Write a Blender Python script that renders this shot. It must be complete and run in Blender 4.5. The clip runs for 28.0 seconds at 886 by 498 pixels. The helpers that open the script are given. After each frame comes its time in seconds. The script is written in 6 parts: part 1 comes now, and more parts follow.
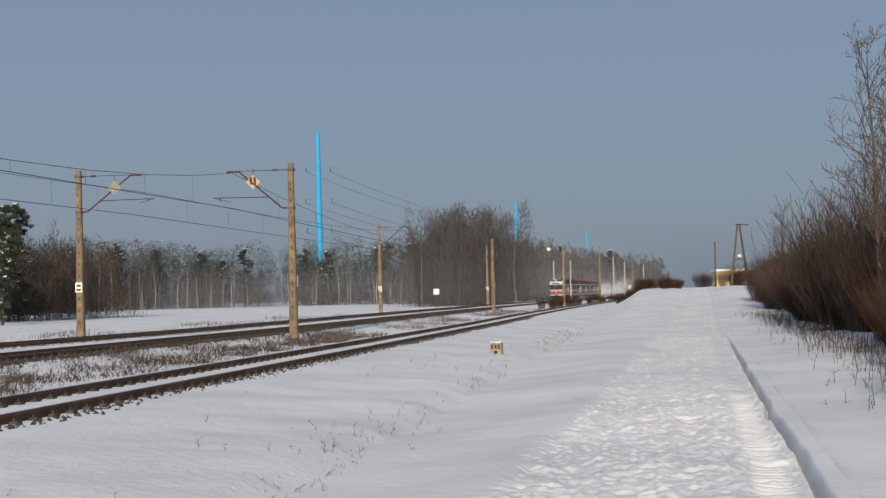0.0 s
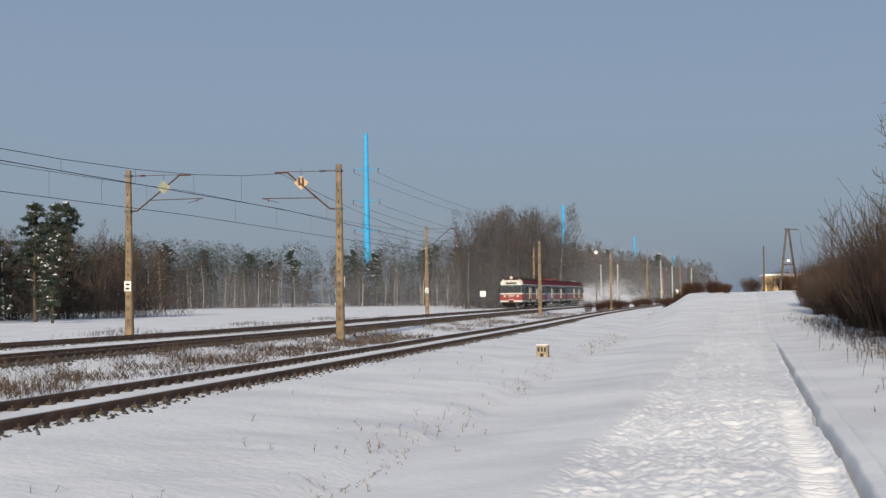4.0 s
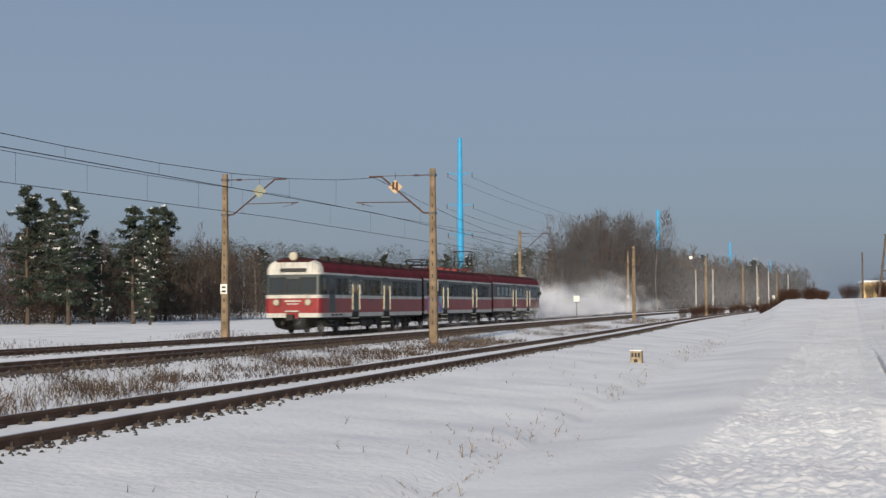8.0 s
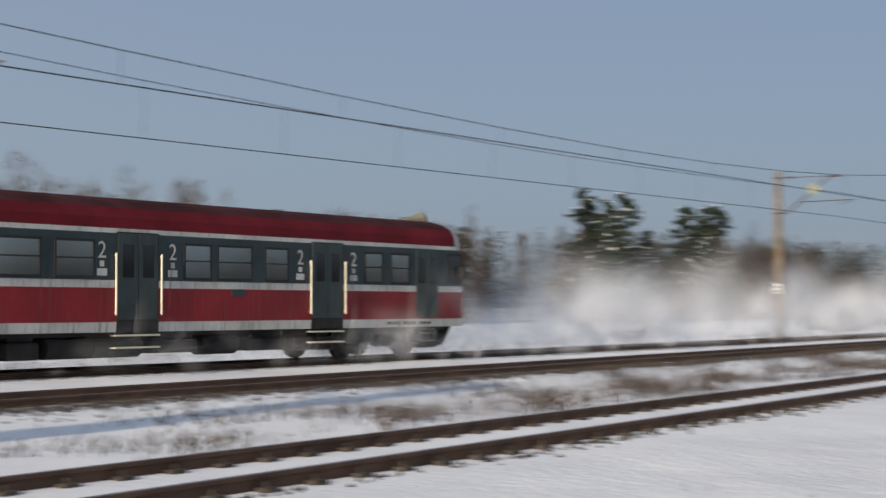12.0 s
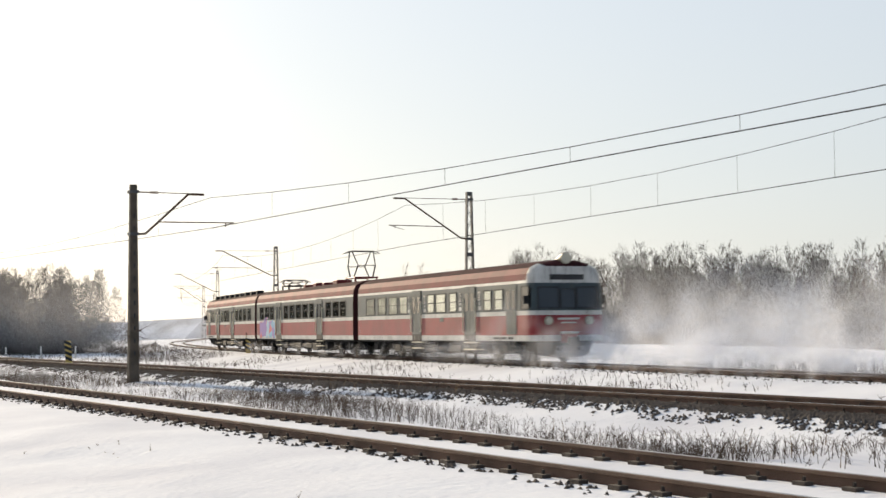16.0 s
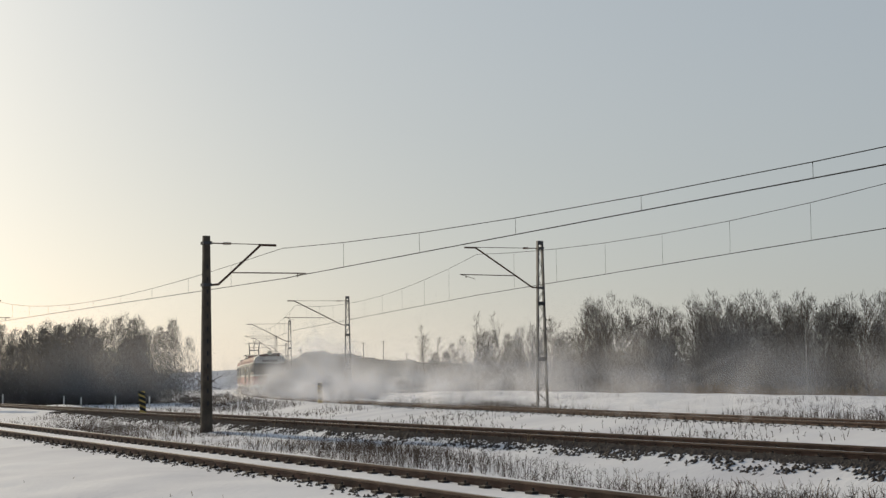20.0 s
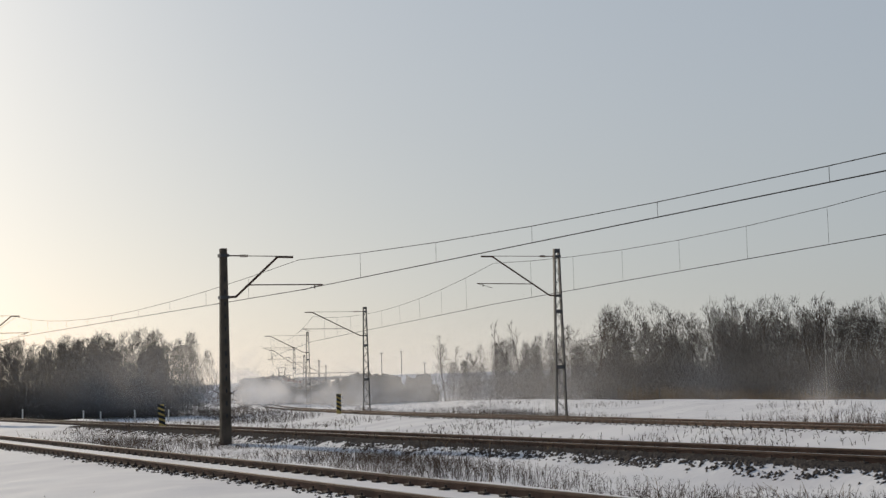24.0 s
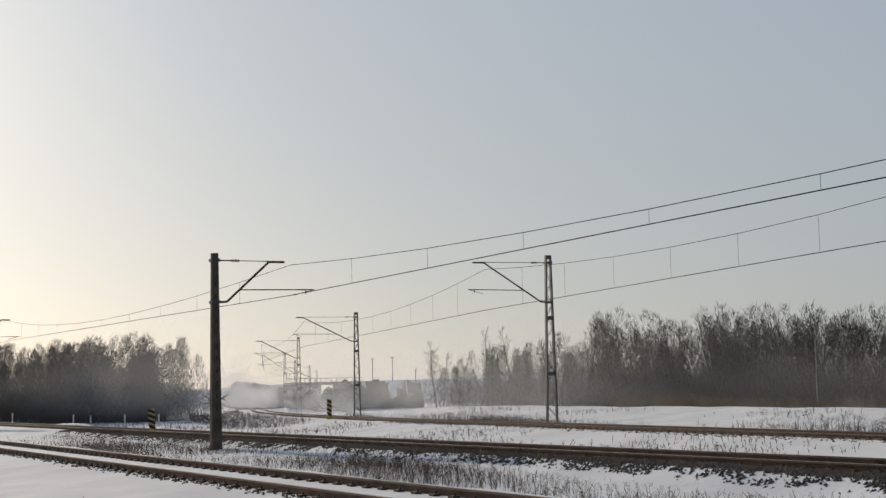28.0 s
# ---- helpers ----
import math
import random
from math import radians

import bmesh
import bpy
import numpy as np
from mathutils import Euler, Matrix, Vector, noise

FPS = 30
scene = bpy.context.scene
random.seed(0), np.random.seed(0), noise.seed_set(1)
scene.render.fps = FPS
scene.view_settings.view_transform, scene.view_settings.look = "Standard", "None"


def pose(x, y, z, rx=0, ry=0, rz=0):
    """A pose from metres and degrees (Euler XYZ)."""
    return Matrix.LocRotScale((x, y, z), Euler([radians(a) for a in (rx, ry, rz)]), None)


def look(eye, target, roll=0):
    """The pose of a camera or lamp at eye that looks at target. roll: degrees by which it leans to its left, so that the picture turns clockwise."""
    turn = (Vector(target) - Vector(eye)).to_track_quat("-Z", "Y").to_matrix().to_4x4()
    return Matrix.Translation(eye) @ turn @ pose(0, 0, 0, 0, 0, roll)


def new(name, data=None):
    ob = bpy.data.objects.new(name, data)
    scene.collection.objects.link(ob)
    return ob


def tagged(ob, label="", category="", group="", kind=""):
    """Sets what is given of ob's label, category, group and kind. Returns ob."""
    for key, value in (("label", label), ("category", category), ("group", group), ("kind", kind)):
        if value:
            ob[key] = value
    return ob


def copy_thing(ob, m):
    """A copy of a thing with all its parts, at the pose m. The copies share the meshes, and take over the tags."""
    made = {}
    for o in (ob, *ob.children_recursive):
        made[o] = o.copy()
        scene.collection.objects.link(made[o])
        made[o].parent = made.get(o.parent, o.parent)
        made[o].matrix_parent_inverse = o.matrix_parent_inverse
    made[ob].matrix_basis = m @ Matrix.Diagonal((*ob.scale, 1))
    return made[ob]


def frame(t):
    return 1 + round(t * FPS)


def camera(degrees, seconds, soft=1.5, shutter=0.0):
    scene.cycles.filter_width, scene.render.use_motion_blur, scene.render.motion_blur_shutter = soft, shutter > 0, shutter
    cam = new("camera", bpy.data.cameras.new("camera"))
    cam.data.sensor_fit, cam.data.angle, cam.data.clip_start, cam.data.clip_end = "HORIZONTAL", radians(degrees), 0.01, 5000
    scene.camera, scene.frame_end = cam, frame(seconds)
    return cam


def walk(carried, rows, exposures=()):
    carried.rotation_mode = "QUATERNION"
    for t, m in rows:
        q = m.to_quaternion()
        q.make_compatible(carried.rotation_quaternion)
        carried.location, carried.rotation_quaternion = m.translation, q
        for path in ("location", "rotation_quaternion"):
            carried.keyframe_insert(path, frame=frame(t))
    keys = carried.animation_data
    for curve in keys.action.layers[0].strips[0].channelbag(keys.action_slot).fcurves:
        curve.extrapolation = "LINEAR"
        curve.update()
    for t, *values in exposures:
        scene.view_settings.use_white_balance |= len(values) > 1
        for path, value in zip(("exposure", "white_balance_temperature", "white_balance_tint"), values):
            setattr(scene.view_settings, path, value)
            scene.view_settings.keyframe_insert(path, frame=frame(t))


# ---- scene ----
cam = camera(31.83, 28.0, soft=1.4, shutter=0.4)
EYE = (0.0, 0.0, 1.27)
# seconds, yaw, pitch, roll
PATH = [
    (0, 7.48, 1.83, 1.33), (0.5, 7.53, 1.80, 1.00), (1, 7.85, 1.82, 1.01), (1.5, 8.25, 1.91, 1.18), (2, 8.51, 1.97, 1.10),
    (2.5, 8.61, 2.05, 0.90), (3, 8.78, 2.10, 1.02), (3.5, 8.95, 1.93, 0.91), (5.5, 10.38, 2.02, 0.62), (6, 10.90, 1.95, 0.63),
    (6.5, 11.41, 1.98, 0.65), (7, 11.88, 2.28, 0.73), (7.5, 12.29, 2.46, 0.47), (8, 12.63, 2.13, 0.39), (8.5, 12.78, 2.04, 0.57),
    (9, 12.98, 1.96, 0.70), (9.5, 13.22, 1.59, 0.59), (10, 12.81, 1.38, 0.56), (10.5, 12.66, 1.53, 0.78), (11, 14.21, 1.55, 1.05),
    (11.5, 20.13, 1.48, 0.84), (11.8, 27.18, 1.94, 0.32), (12, 32.80, 2.20, 0.10), (12.2, 38.66, 2.23, -0.28), (12.5, 48.40, 1.96, -0.72),
    (14.5, 128.30, 0.10, -0.17), (15, 141.75, 1.18, 0.80), (15.3, 147.66, 2.01, 0.89), (15.5, 149.85, 2.06, 1.13), (16, 151.91, 2.92, 0.61),
    (16.5, 153.16, 3.36, -0.01), (17, 154.06, 3.89, 0.06), (17.5, 154.73, 4.29, 0.06), (18, 154.68, 4.65, 0.09), (18.5, 154.71, 4.92, 0.41),
    (19, 155.02, 4.83, 0.58), (19.5, 154.68, 4.70, 0.66), (20, 154.54, 4.79, 0.74), (20.5, 154.59, 4.92, 0.87), (21, 154.74, 5.12, 0.98),
    (21.5, 154.92, 5.14, 1.28), (23.5, 155.19, 5.22, 1.55), (24, 155.22, 5.15, 1.49), (24.5, 155.29, 5.14, 1.35), (25, 155.22, 5.18, 1.31),
    (25.5, 155.18, 5.21, 1.10), (26, 155.18, 5.28, 1.19), (26.5, 155.31, 5.39, 1.35), (27, 155.07, 5.41, 1.16), (27.5, 154.96, 5.26, 1.17),
    (28, 154.88, 5.36, 1.22),
]
EXPO = [(0, 0.0, 6600, 10), (1.0, 0.0, 6600, 10), (3.0, 0.18, 6600, 10), (6.0, 0.1, 6600, 10), (8.0, 0.1, 6600, 10), (11.0, 0.2, 6600, 10), (12.0, 0.2, 6650, 10), (12.5, 0.2, 6650, 10), (13.8, 0.75, 6850, 10), (14.5, 1.0, 6950, 11), (15.3, 1.0, 7000, 11), (16.0, 0.6, 7050, 10), (17.0, 0.2, 7050, 9), (18.0, -0.06, 7000, 8), (20.0, -0.18, 7000, 8), (24.0, -0.2, 6800, 10), (28.0, -0.22, 6800, 10)]
# the eye sinks a little as the holder turns round
DIP = ([0.0, 12.5, 14.5, 15.0, 15.5, 16.0, 16.5, 28.0], [0.0, 0.0, 0.07, 0.07, 0.05, 0.015, 0.0, 0.0])
walk(cam, [(t, pose(EYE[0], EYE[1], EYE[2] - float(np.interp(t, *DIP)), 90 + p + 2.2 * float(np.interp(t, *DIP)), r, y)) for t, y, p, r in PATH], EXPO)

# ---- light ----
SUN_AZ, SUN_EL = 181.5, 17.0      # degrees from +y towards -x, and up
world = bpy.data.worlds.new("sky")
scene.world = world
world.use_nodes = True
wn = world.node_tree
sky = wn.nodes.new("ShaderNodeTexSky")
sky.sky_type = 'NISHITA'
sky.sun_disc = False
sky.sun_elevation = radians(SUN_EL)
sky.sun_rotation = radians(-SUN_AZ)
sky.air_density, sky.dust_density, sky.ozone_density = 1.0, 1.3, 2.5
bg = wn.nodes["Background"]
bg.inputs["Strength"].default_value = 0.068
pale = wn.nodes.new("ShaderNodeHueSaturation")
pale.inputs["Saturation"].default_value = 0.66
veil = wn.nodes.new("ShaderNodeMix")       # thin winter haze over the clear sky
veil.data_type = 'RGBA'
veil.inputs[0].default_value = 0.62
aim = wn.nodes.new("ShaderNodeVectorMath")      # the haze scatters more light on the sun's side
aim.operation = 'DOT_PRODUCT'
aim.inputs[1].default_value = (-math.sin(radians(SUN_AZ)), math.cos(radians(SUN_AZ)), 0)
lobe = wn.nodes.new("ShaderNodeMapRange")
lobe.inputs[1].default_value, lobe.inputs[2].default_value = -1.0, 1.0
tint = wn.nodes.new("ShaderNodeMix")
tint.data_type = 'RGBA'
tint.inputs[6].default_value, tint.inputs[7].default_value = (2.5, 3.5, 5.3, 1), (8.7, 9.4, 10.0, 1)
wn.links.new(wn.nodes.new("ShaderNodeTexCoord").outputs["Generated"], aim.inputs[0])
wn.links.new(aim.outputs["Value"], lobe.inputs[0])
wn.links.new(lobe.outputs[0], tint.inputs[0])
sep = wn.nodes.new("ShaderNodeSeparateXYZ")
lift = wn.nodes.new("ShaderNodeMapRange")
lift.inputs[1].default_value, lift.inputs[2].default_value = 0.02, 0.38
deep = wn.nodes.new("ShaderNodeMix")
deep.data_type, deep.blend_type = 'RGBA', 'MULTIPLY'
deep.inputs[7].default_value = (0.96, 1.06, 1.20, 1)
wn.links.new(aim.inputs[0].links[0].from_socket, sep.inputs[0])
wn.links.new(sep.outputs[2], lift.inputs[0])
wn.links.new(lift.outputs[0], deep.inputs[0])
wn.links.new(tint.outputs[2], deep.inputs[6])
wn.links.new(deep.outputs[2], veil.inputs[7])
wn.links.new(sky.outputs[0], pale.inputs["Color"])
wn.links.new(pale.outputs[0], veil.inputs[6])
wn.links.new(veil.outputs[2], bg.inputs[0])
sun = new("sun", bpy.data.lights.new("sun", 'SUN'))
sun.data.energy, sun.data.angle, sun.data.color = 4.1, radians(0.6), (1.0, 0.87, 0.69)
sdir = Vector((-math.sin(radians(SUN_AZ)) * math.cos(radians(SUN_EL)), math.cos(radians(SUN_AZ)) * math.cos(radians(SUN_EL)), math.sin(radians(SUN_EL))))
sun.matrix_world = look(sdir * 100, (0, 0, 0))


# ---- materials ----
def mat(name, col, rough=0.8, metal=0.0, var=0.25, scale=6.0, bump=0.0, bscale=40.0, col2=None, spec=0.3, fine=0.12, coat=0.0, per_object=0.0, streak=0.0):
    """Principled surface whose colour wanders at two scales, with fine relief."""
    m = bpy.data.materials.new(name)
    m.use_nodes = True
    n, l = m.node_tree.nodes, m.node_tree.links
    p = n["Principled BSDF"]
    p.inputs["Roughness"].default_value, p.inputs["Metallic"].default_value = rough, metal
    p.inputs["Specular IOR Level"].default_value = spec
    p.inputs["Coat Weight"].default_value = coat
    tc = n.new("ShaderNodeTexCoord")
    big = n.new("ShaderNodeTexNoise")
    big.inputs["Scale"].default_value, big.inputs["Detail"].default_value = scale, 6
    l.new(tc.outputs["Object"], big.inputs["Vector"])
    small = n.new("ShaderNodeTexNoise")
    small.inputs["Scale"].default_value, small.inputs["Detail"].default_value = scale * 11, 3
    l.new(tc.outputs["Object"], small.inputs["Vector"])
    ramp = n.new("ShaderNodeValToRGB")
    c2 = col2 or tuple(c * (1 - var) for c in col)
    ramp.color_ramp.elements[0].color, ramp.color_ramp.elements[1].color = (*c2, 1), (*col, 1)
    ramp.color_ramp.elements[0].position, ramp.color_ramp.elements[1].position = 0.36, 0.62
    l.new(big.outputs[0], ramp.inputs[0])
    mul = n.new("ShaderNodeMix")
    mul.data_type, mul.blend_type = 'RGBA', 'MULTIPLY'
    mul.inputs[0].default_value = 1.0
    fr = n.new("ShaderNodeMapRange")
    fr.inputs[3].default_value, fr.inputs[4].default_value = 1 - fine, 1 + fine
    l.new(small.outputs[0], fr.inputs[0])
    l.new(ramp.outputs[0], mul.inputs[6])
    l.new(fr.outputs[0], mul.inputs[7])
    last = mul.outputs[2]
    if per_object:
        oi = n.new("ShaderNodeObjectInfo")
        mr = n.new("ShaderNodeMapRange")
        mr.inputs[3].default_value, mr.inputs[4].default_value = 1 - per_object, 1 + per_object
        l.new(oi.outputs["Random"], mr.inputs[0])
        m2 = n.new("ShaderNodeMix")
        m2.data_type, m2.blend_type = 'RGBA', 'MULTIPLY'
        m2.inputs[0].default_value = 1.0
        l.new(last, m2.inputs[6])
        l.new(mr.outputs[0], m2.inputs[7])
        last = m2.outputs[2]
    if streak:                          # dirt that has run down the panels
        mp, dn, dr, m3 = n.new("ShaderNodeMapping"), n.new("ShaderNodeTexNoise"), n.new("ShaderNodeMapRange"), n.new("ShaderNodeMix")
        mp.inputs["Scale"].default_value = (9.0, 9.0, 0.7)
        dn.inputs["Scale"].default_value, dn.inputs["Detail"].default_value = 1.0, 5
        dr.inputs[1].default_value, dr.inputs[2].default_value, dr.inputs[3].default_value, dr.inputs[4].default_value = 0.50, 0.72, 0.0, streak
        m3.data_type = 'RGBA'
        m3.inputs[7].default_value = (0.10, 0.075, 0.055, 1)
        l.new(tc.outputs["Object"], mp.inputs[0])
        l.new(mp.outputs[0], dn.inputs["Vector"])
        l.new(dn.outputs[0], dr.inputs[0])
        l.new(dr.outputs[0], m3.inputs[0])
        l.new(last, m3.inputs[6])
        last = m3.outputs[2]
    l.new(last, p.inputs["Base Color"])
    if bump:
        bt = n.new("ShaderNodeTexNoise")
        bt.inputs["Scale"].default_value, bt.inputs["Detail"].default_value = bscale, 5
        l.new(tc.outputs["Object"], bt.inputs["Vector"])
        b = n.new("ShaderNodeBump")
        b.inputs["Strength"].default_value, b.inputs["Distance"].default_value = bump, 0.02
        l.new(bt.outputs[0], b.inputs["Height"])
        l.new(b.outputs[0], p.inputs["Normal"])
    return m


M_RAIL = mat("rusty_rail_steel", (0.125, 0.070, 0.046), 0.7, 0.1, 0.4, 2.0, 0.3, 60)
M_RAILTOP = mat("polished_rail_head", (0.30, 0.27, 0.25), 0.35, 0.9, 0.25, 3.0)
M_SLEEPER = mat("weathered_sleeper", (0.075, 0.058, 0.046), 0.9, 0, 0.4, 5.0, 0.5, 30, per_object=0.2)
M_CONC = mat("weathered_concrete_mast", (0.26, 0.19, 0.12), 0.9, 0, 0.4, 2.5, 0.4, 30, per_object=0.1, streak=0.5)
# shaded copy of M_CONC: the unlit side's darkness is put into the colour
M_SHADECONC = mat("shade_dark_concrete_mast", (0.10, 0.082, 0.062), 0.9, 0, 0.35, 2.5, 0.4, 30, per_object=0.1)
M_STEEL = mat("galvanised_lattice_steel", (0.10, 0.10, 0.10), 0.6, 0.4, 0.3, 4.0)
M_RUSTARM = mat("rusted_bracket_tube", (0.10, 0.055, 0.038), 0.75, 0.2, 0.35, 6.0)
M_WIRE = mat("tarnished_copper_wire", (0.045, 0.042, 0.04), 0.95, 0.0, 0.2, 8.0, spec=0.02)
M_INSUL = mat("brown_porcelain_insulator", (0.10, 0.045, 0.03), 0.2, 0, 0.2, 9.0, spec=0.6)
M_BARK = mat("grey_brown_bark", (0.105, 0.082, 0.066), 0.95, 0, 0.4, 1.5, per_object=0.25)
M_BIRCH = mat("pale_birch_bark", (0.42, 0.39, 0.35), 0.85, 0, 0.6, 2.0, per_object=0.2)
M_TWIG = mat("bare_brown_twigs", (0.085, 0.062, 0.050), 0.95, 0, 0.35, 0.8, per_object=0.25)
# lighter, greyer than M_TWIG: frost, with haze put into the colour too
M_FROST_HAZE = mat("frosted_hazed_grey_twigs", (0.12, 0.104, 0.09), 0.95, 0, 0.35, 0.5)
# distance haze put into the colour: greyer than the near twigs and needles
M_HAZEWOOD = mat("haze_greyed_distant_twigs", (0.085, 0.080, 0.082), 0.95, 0, 0.3, 0.2)
M_HAZENEEDLE = mat("haze_greyed_pine_needles", (0.075, 0.095, 0.085), 0.95, 0, 0.4, 0.3)
M_REDTWIG = mat("reddish_bush_twigs", (0.066, 0.032, 0.020), 0.95, 0, 0.45, 0.9, per_object=0.2)
M_NEEDLE = mat("dark_pine_needles", (0.040, 0.054, 0.040), 0.9, 0, 0.45, 1.2, per_object=0.25)
M_STRAW = mat("dry_straw_grass", (0.26, 0.185, 0.11), 0.95, 0, 0.5, 1.0)
M_STALK = mat("dead_dark_stalks", (0.088, 0.062, 0.046), 0.95, 0, 0.4, 1.0)
M_SNOWCAP = mat("fresh_snow_caps", (0.80, 0.80, 0.82), 0.7, 0, 0.06, 2.0)
M_WHITE = mat("white_sign_enamel", (0.72, 0.71, 0.66), 0.5, 0, 0.2, 6.0)
M_BLACK = mat("black_sign_paint", (0.03, 0.03, 0.03), 0.6, 0, 0.2, 6.0)
M_STONE = mat("dark_ballast_stone", (0.085, 0.07, 0.06), 0.95, 0, 0.5, 8.0)


# ---- mesh helpers ----
def part(name, bm, material, parent=None, label="", smooth=False):
    """Links a bmesh as ONE mesh object under a thing or a part."""
    me = bpy.data.meshes.new(name)
    bm.to_mesh(me)
    bm.free()
    for mm in (material if isinstance(material, (list, tuple)) else (material,)):
        me.materials.append(mm)
    if smooth:
        me.polygons.foreach_set("use_smooth", [True] * len(me.polygons))
    ob = new(name, me)
    if parent is not None:
        ob.parent = parent
    if label:
        ob["label"] = label
    return ob


def meshed(name, verts, faces, material, parent=None, smooth=False, idx=None):
    me = bpy.data.meshes.new(name)
    me.from_pydata(verts, [], faces)
    for mm in (material if isinstance(material, (list, tuple)) else (material,)):
        me.materials.append(mm)
    if idx is not None:
        me.polygons.foreach_set("material_index", idx)
    if smooth:
        me.polygons.foreach_set("use_smooth", [True] * len(me.polygons))
    me.update()
    ob = new(name, me)
    if parent is not None:
        ob.parent = parent
    return ob


def thing(name, label, category, group="", m=None, kind=""):
    e = new(name)
    e.empty_display_size = 0.3
    if m is not None:
        e.matrix_basis = m
    return tagged(e, label, category, group, kind)


def box(bm, x0, x1, y0, y1, z0, z1, m=None, mi=0):
    vs = [bm.verts.new((x, y, z)) for z in (z0, z1) for x, y in ((x0, y0), (x1, y0), (x1, y1), (x0, y1))]
    if m is not None:
        for v in vs:
            v.co = m @ v.co
    for f in ((3, 2, 1, 0), (4, 5, 6, 7), (0, 1, 5, 4), (1, 2, 6, 5), (2, 3, 7, 6), (3, 0, 4, 7)):
        bm.faces.new([vs[i] for i in f]).material_index = mi
    return vs


def bevelled(bm, w=0.01):
    bmesh.ops.bevel(bm, geom=bm.edges[:], offset=w, segments=1, affect='EDGES')
    return bm


def tube(bm, a, b, r0, r1=None, n=8, caps=True, mi=0):
    a, b = Vector(a), Vector(b)
    r1 = r0 if r1 is None else r1
    q = (b - a).to_track_quat('Z', 'Y')
    rings = []
    for c, r in ((a, r0), (b, r1)):
        rings.append([bm.verts.new(c + q @ Vector((r * math.cos(2 * math.pi * i / n), r * math.sin(2 * math.pi * i / n), 0))) for i in range(n)])
    for i in range(n):
        bm.faces.new((rings[0][i], rings[0][(i + 1) % n], rings[1][(i + 1) % n], rings[1][i])).material_index = mi
    if caps:
        bm.faces.new(rings[0][::-1]).material_index = mi
        bm.faces.new(rings[1]).material_index = mi


def sweep(points, profile, closed=True):
    """Verts and faces of a profile (side, up) drawn along points; side is to the left of travel."""
    vs, fs, n = [], [], len(profile)
    pts = [Vector(p) for p in points]
    for i, p in enumerate(pts):
        d = (pts[min(i + 1, len(pts) - 1)] - pts[max(i - 1, 0)]).normalized()
        side = Vector((0, 0, 1)).cross(d).normalized()
        for u, v in profile:
            vs.append(tuple(p + side * u + Vector((0, 0, 1)) * v))
    for i in range(len(pts) - 1):
        for j in range(n if closed else n - 1):
            k = (j + 1) % n
            fs.append((i * n + j, i * n + k, (i + 1) * n + k, (i + 1) * n + j))
    if closed:
        fs.append(tuple(range(n))[::-1])
        fs.append(tuple((len(pts) - 1) * n + j for j in range(n)))
    return vs, fs


# ---- plan: the three tracks ----
def far_bend(y):
    return max(y - 90, 0) ** 2 / 6000 if y < 450 else 21.6 + (y - 450) * 0.12


def rise(y):
    return 0.0 if y < 80 else min((y - 80) * 0.0025, 1.2)


X_NEAR, X_MID, X_FAR = -8.5, -17.85, -23.5


def straight_line(x0, y0=700.0, y1=-420.0):
    ys = list(np.arange(y0, 60, -8.0)) + list(np.arange(60, -120, -4.0)) + list(np.arange(-120, y1, -10.0))
    return [Vector((x0 + far_bend(y), y, rise(y))) for y in ys]


def far_line():
    pts, y = [], 700.0
    while y > 70:
        pts.append(Vector((X_FAR + far_bend(y), y, rise(y))))
        y -= 1.0
    x, y, th = X_FAR, 70.0, 0.0
    for s in range(655):
        pts.append(Vector((x, y, 0)))
        k = 0.043 / 32 if s < 32 else 0 if s < 78 else 0.095 / 32 if s < 110 else 0 if s < 140 else 1 / 560 if s < 205 else 1 / 720 if s < 298 else 0
        th += k
        x -= math.sin(th)
        y -= math.cos(th)
    return pts


FAR = far_line()
FAR_S = [0.0]
for a_, b_ in zip(FAR, FAR[1:]):
    FAR_S.append(FAR_S[-1] + (b_ - a_).length)
FAR_XYZ = np.array([tuple(p) for p in FAR])


def on_far(s, off=0.0):
    """Point and heading of the far track at way s; off is metres towards the near track."""
    p = Vector([float(np.interp(s, FAR_S, FAR_XYZ[:, i])) for i in range(3)])
    q = Vector([float(np.interp(s + 1.0, FAR_S, FAR_XYZ[:, i])) for i in range(3)])
    d = (q - p).normalized()
    return p + Vector((-d.y, d.x, 0)) * off, d


def far_x(y):
    """x of the far track's centre where it passes y (for y above -330)."""
    i = int(np.argmin(np.abs(FAR_XYZ[:1100, 1] - y)))
    return float(FAR_XYZ[i, 0])


# ---- ground ----
def smooth(a, b, v):
    t = np.clip((v - a) / (b - a), 0, 1)
    return t * t * (3 - 2 * t)


def fbm(x, y, sc, seed, octaves=4):
    rs = np.random.RandomState(seed)
    out = np.zeros_like(x)
    amp = 1.0
    for o in range(octaves):
        for k in range(4):
            a, ph = rs.uniform(0, 2 * np.pi), rs.uniform(0, 6.28)
            f = sc * 2 ** o * rs.uniform(0.7, 1.4)
            out += amp * 0.25 * np.sin(f * (x * np.cos(a) + y * np.sin(a)) + ph + 1.3 * np.sin(f * 0.7 * (y * np.cos(a) - x * np.sin(a)) + ph * 2))
        amp *= 0.55
    return out


FARX_T = np.array([(p.y, p.x) for p in FAR[:1150]])[::-1]


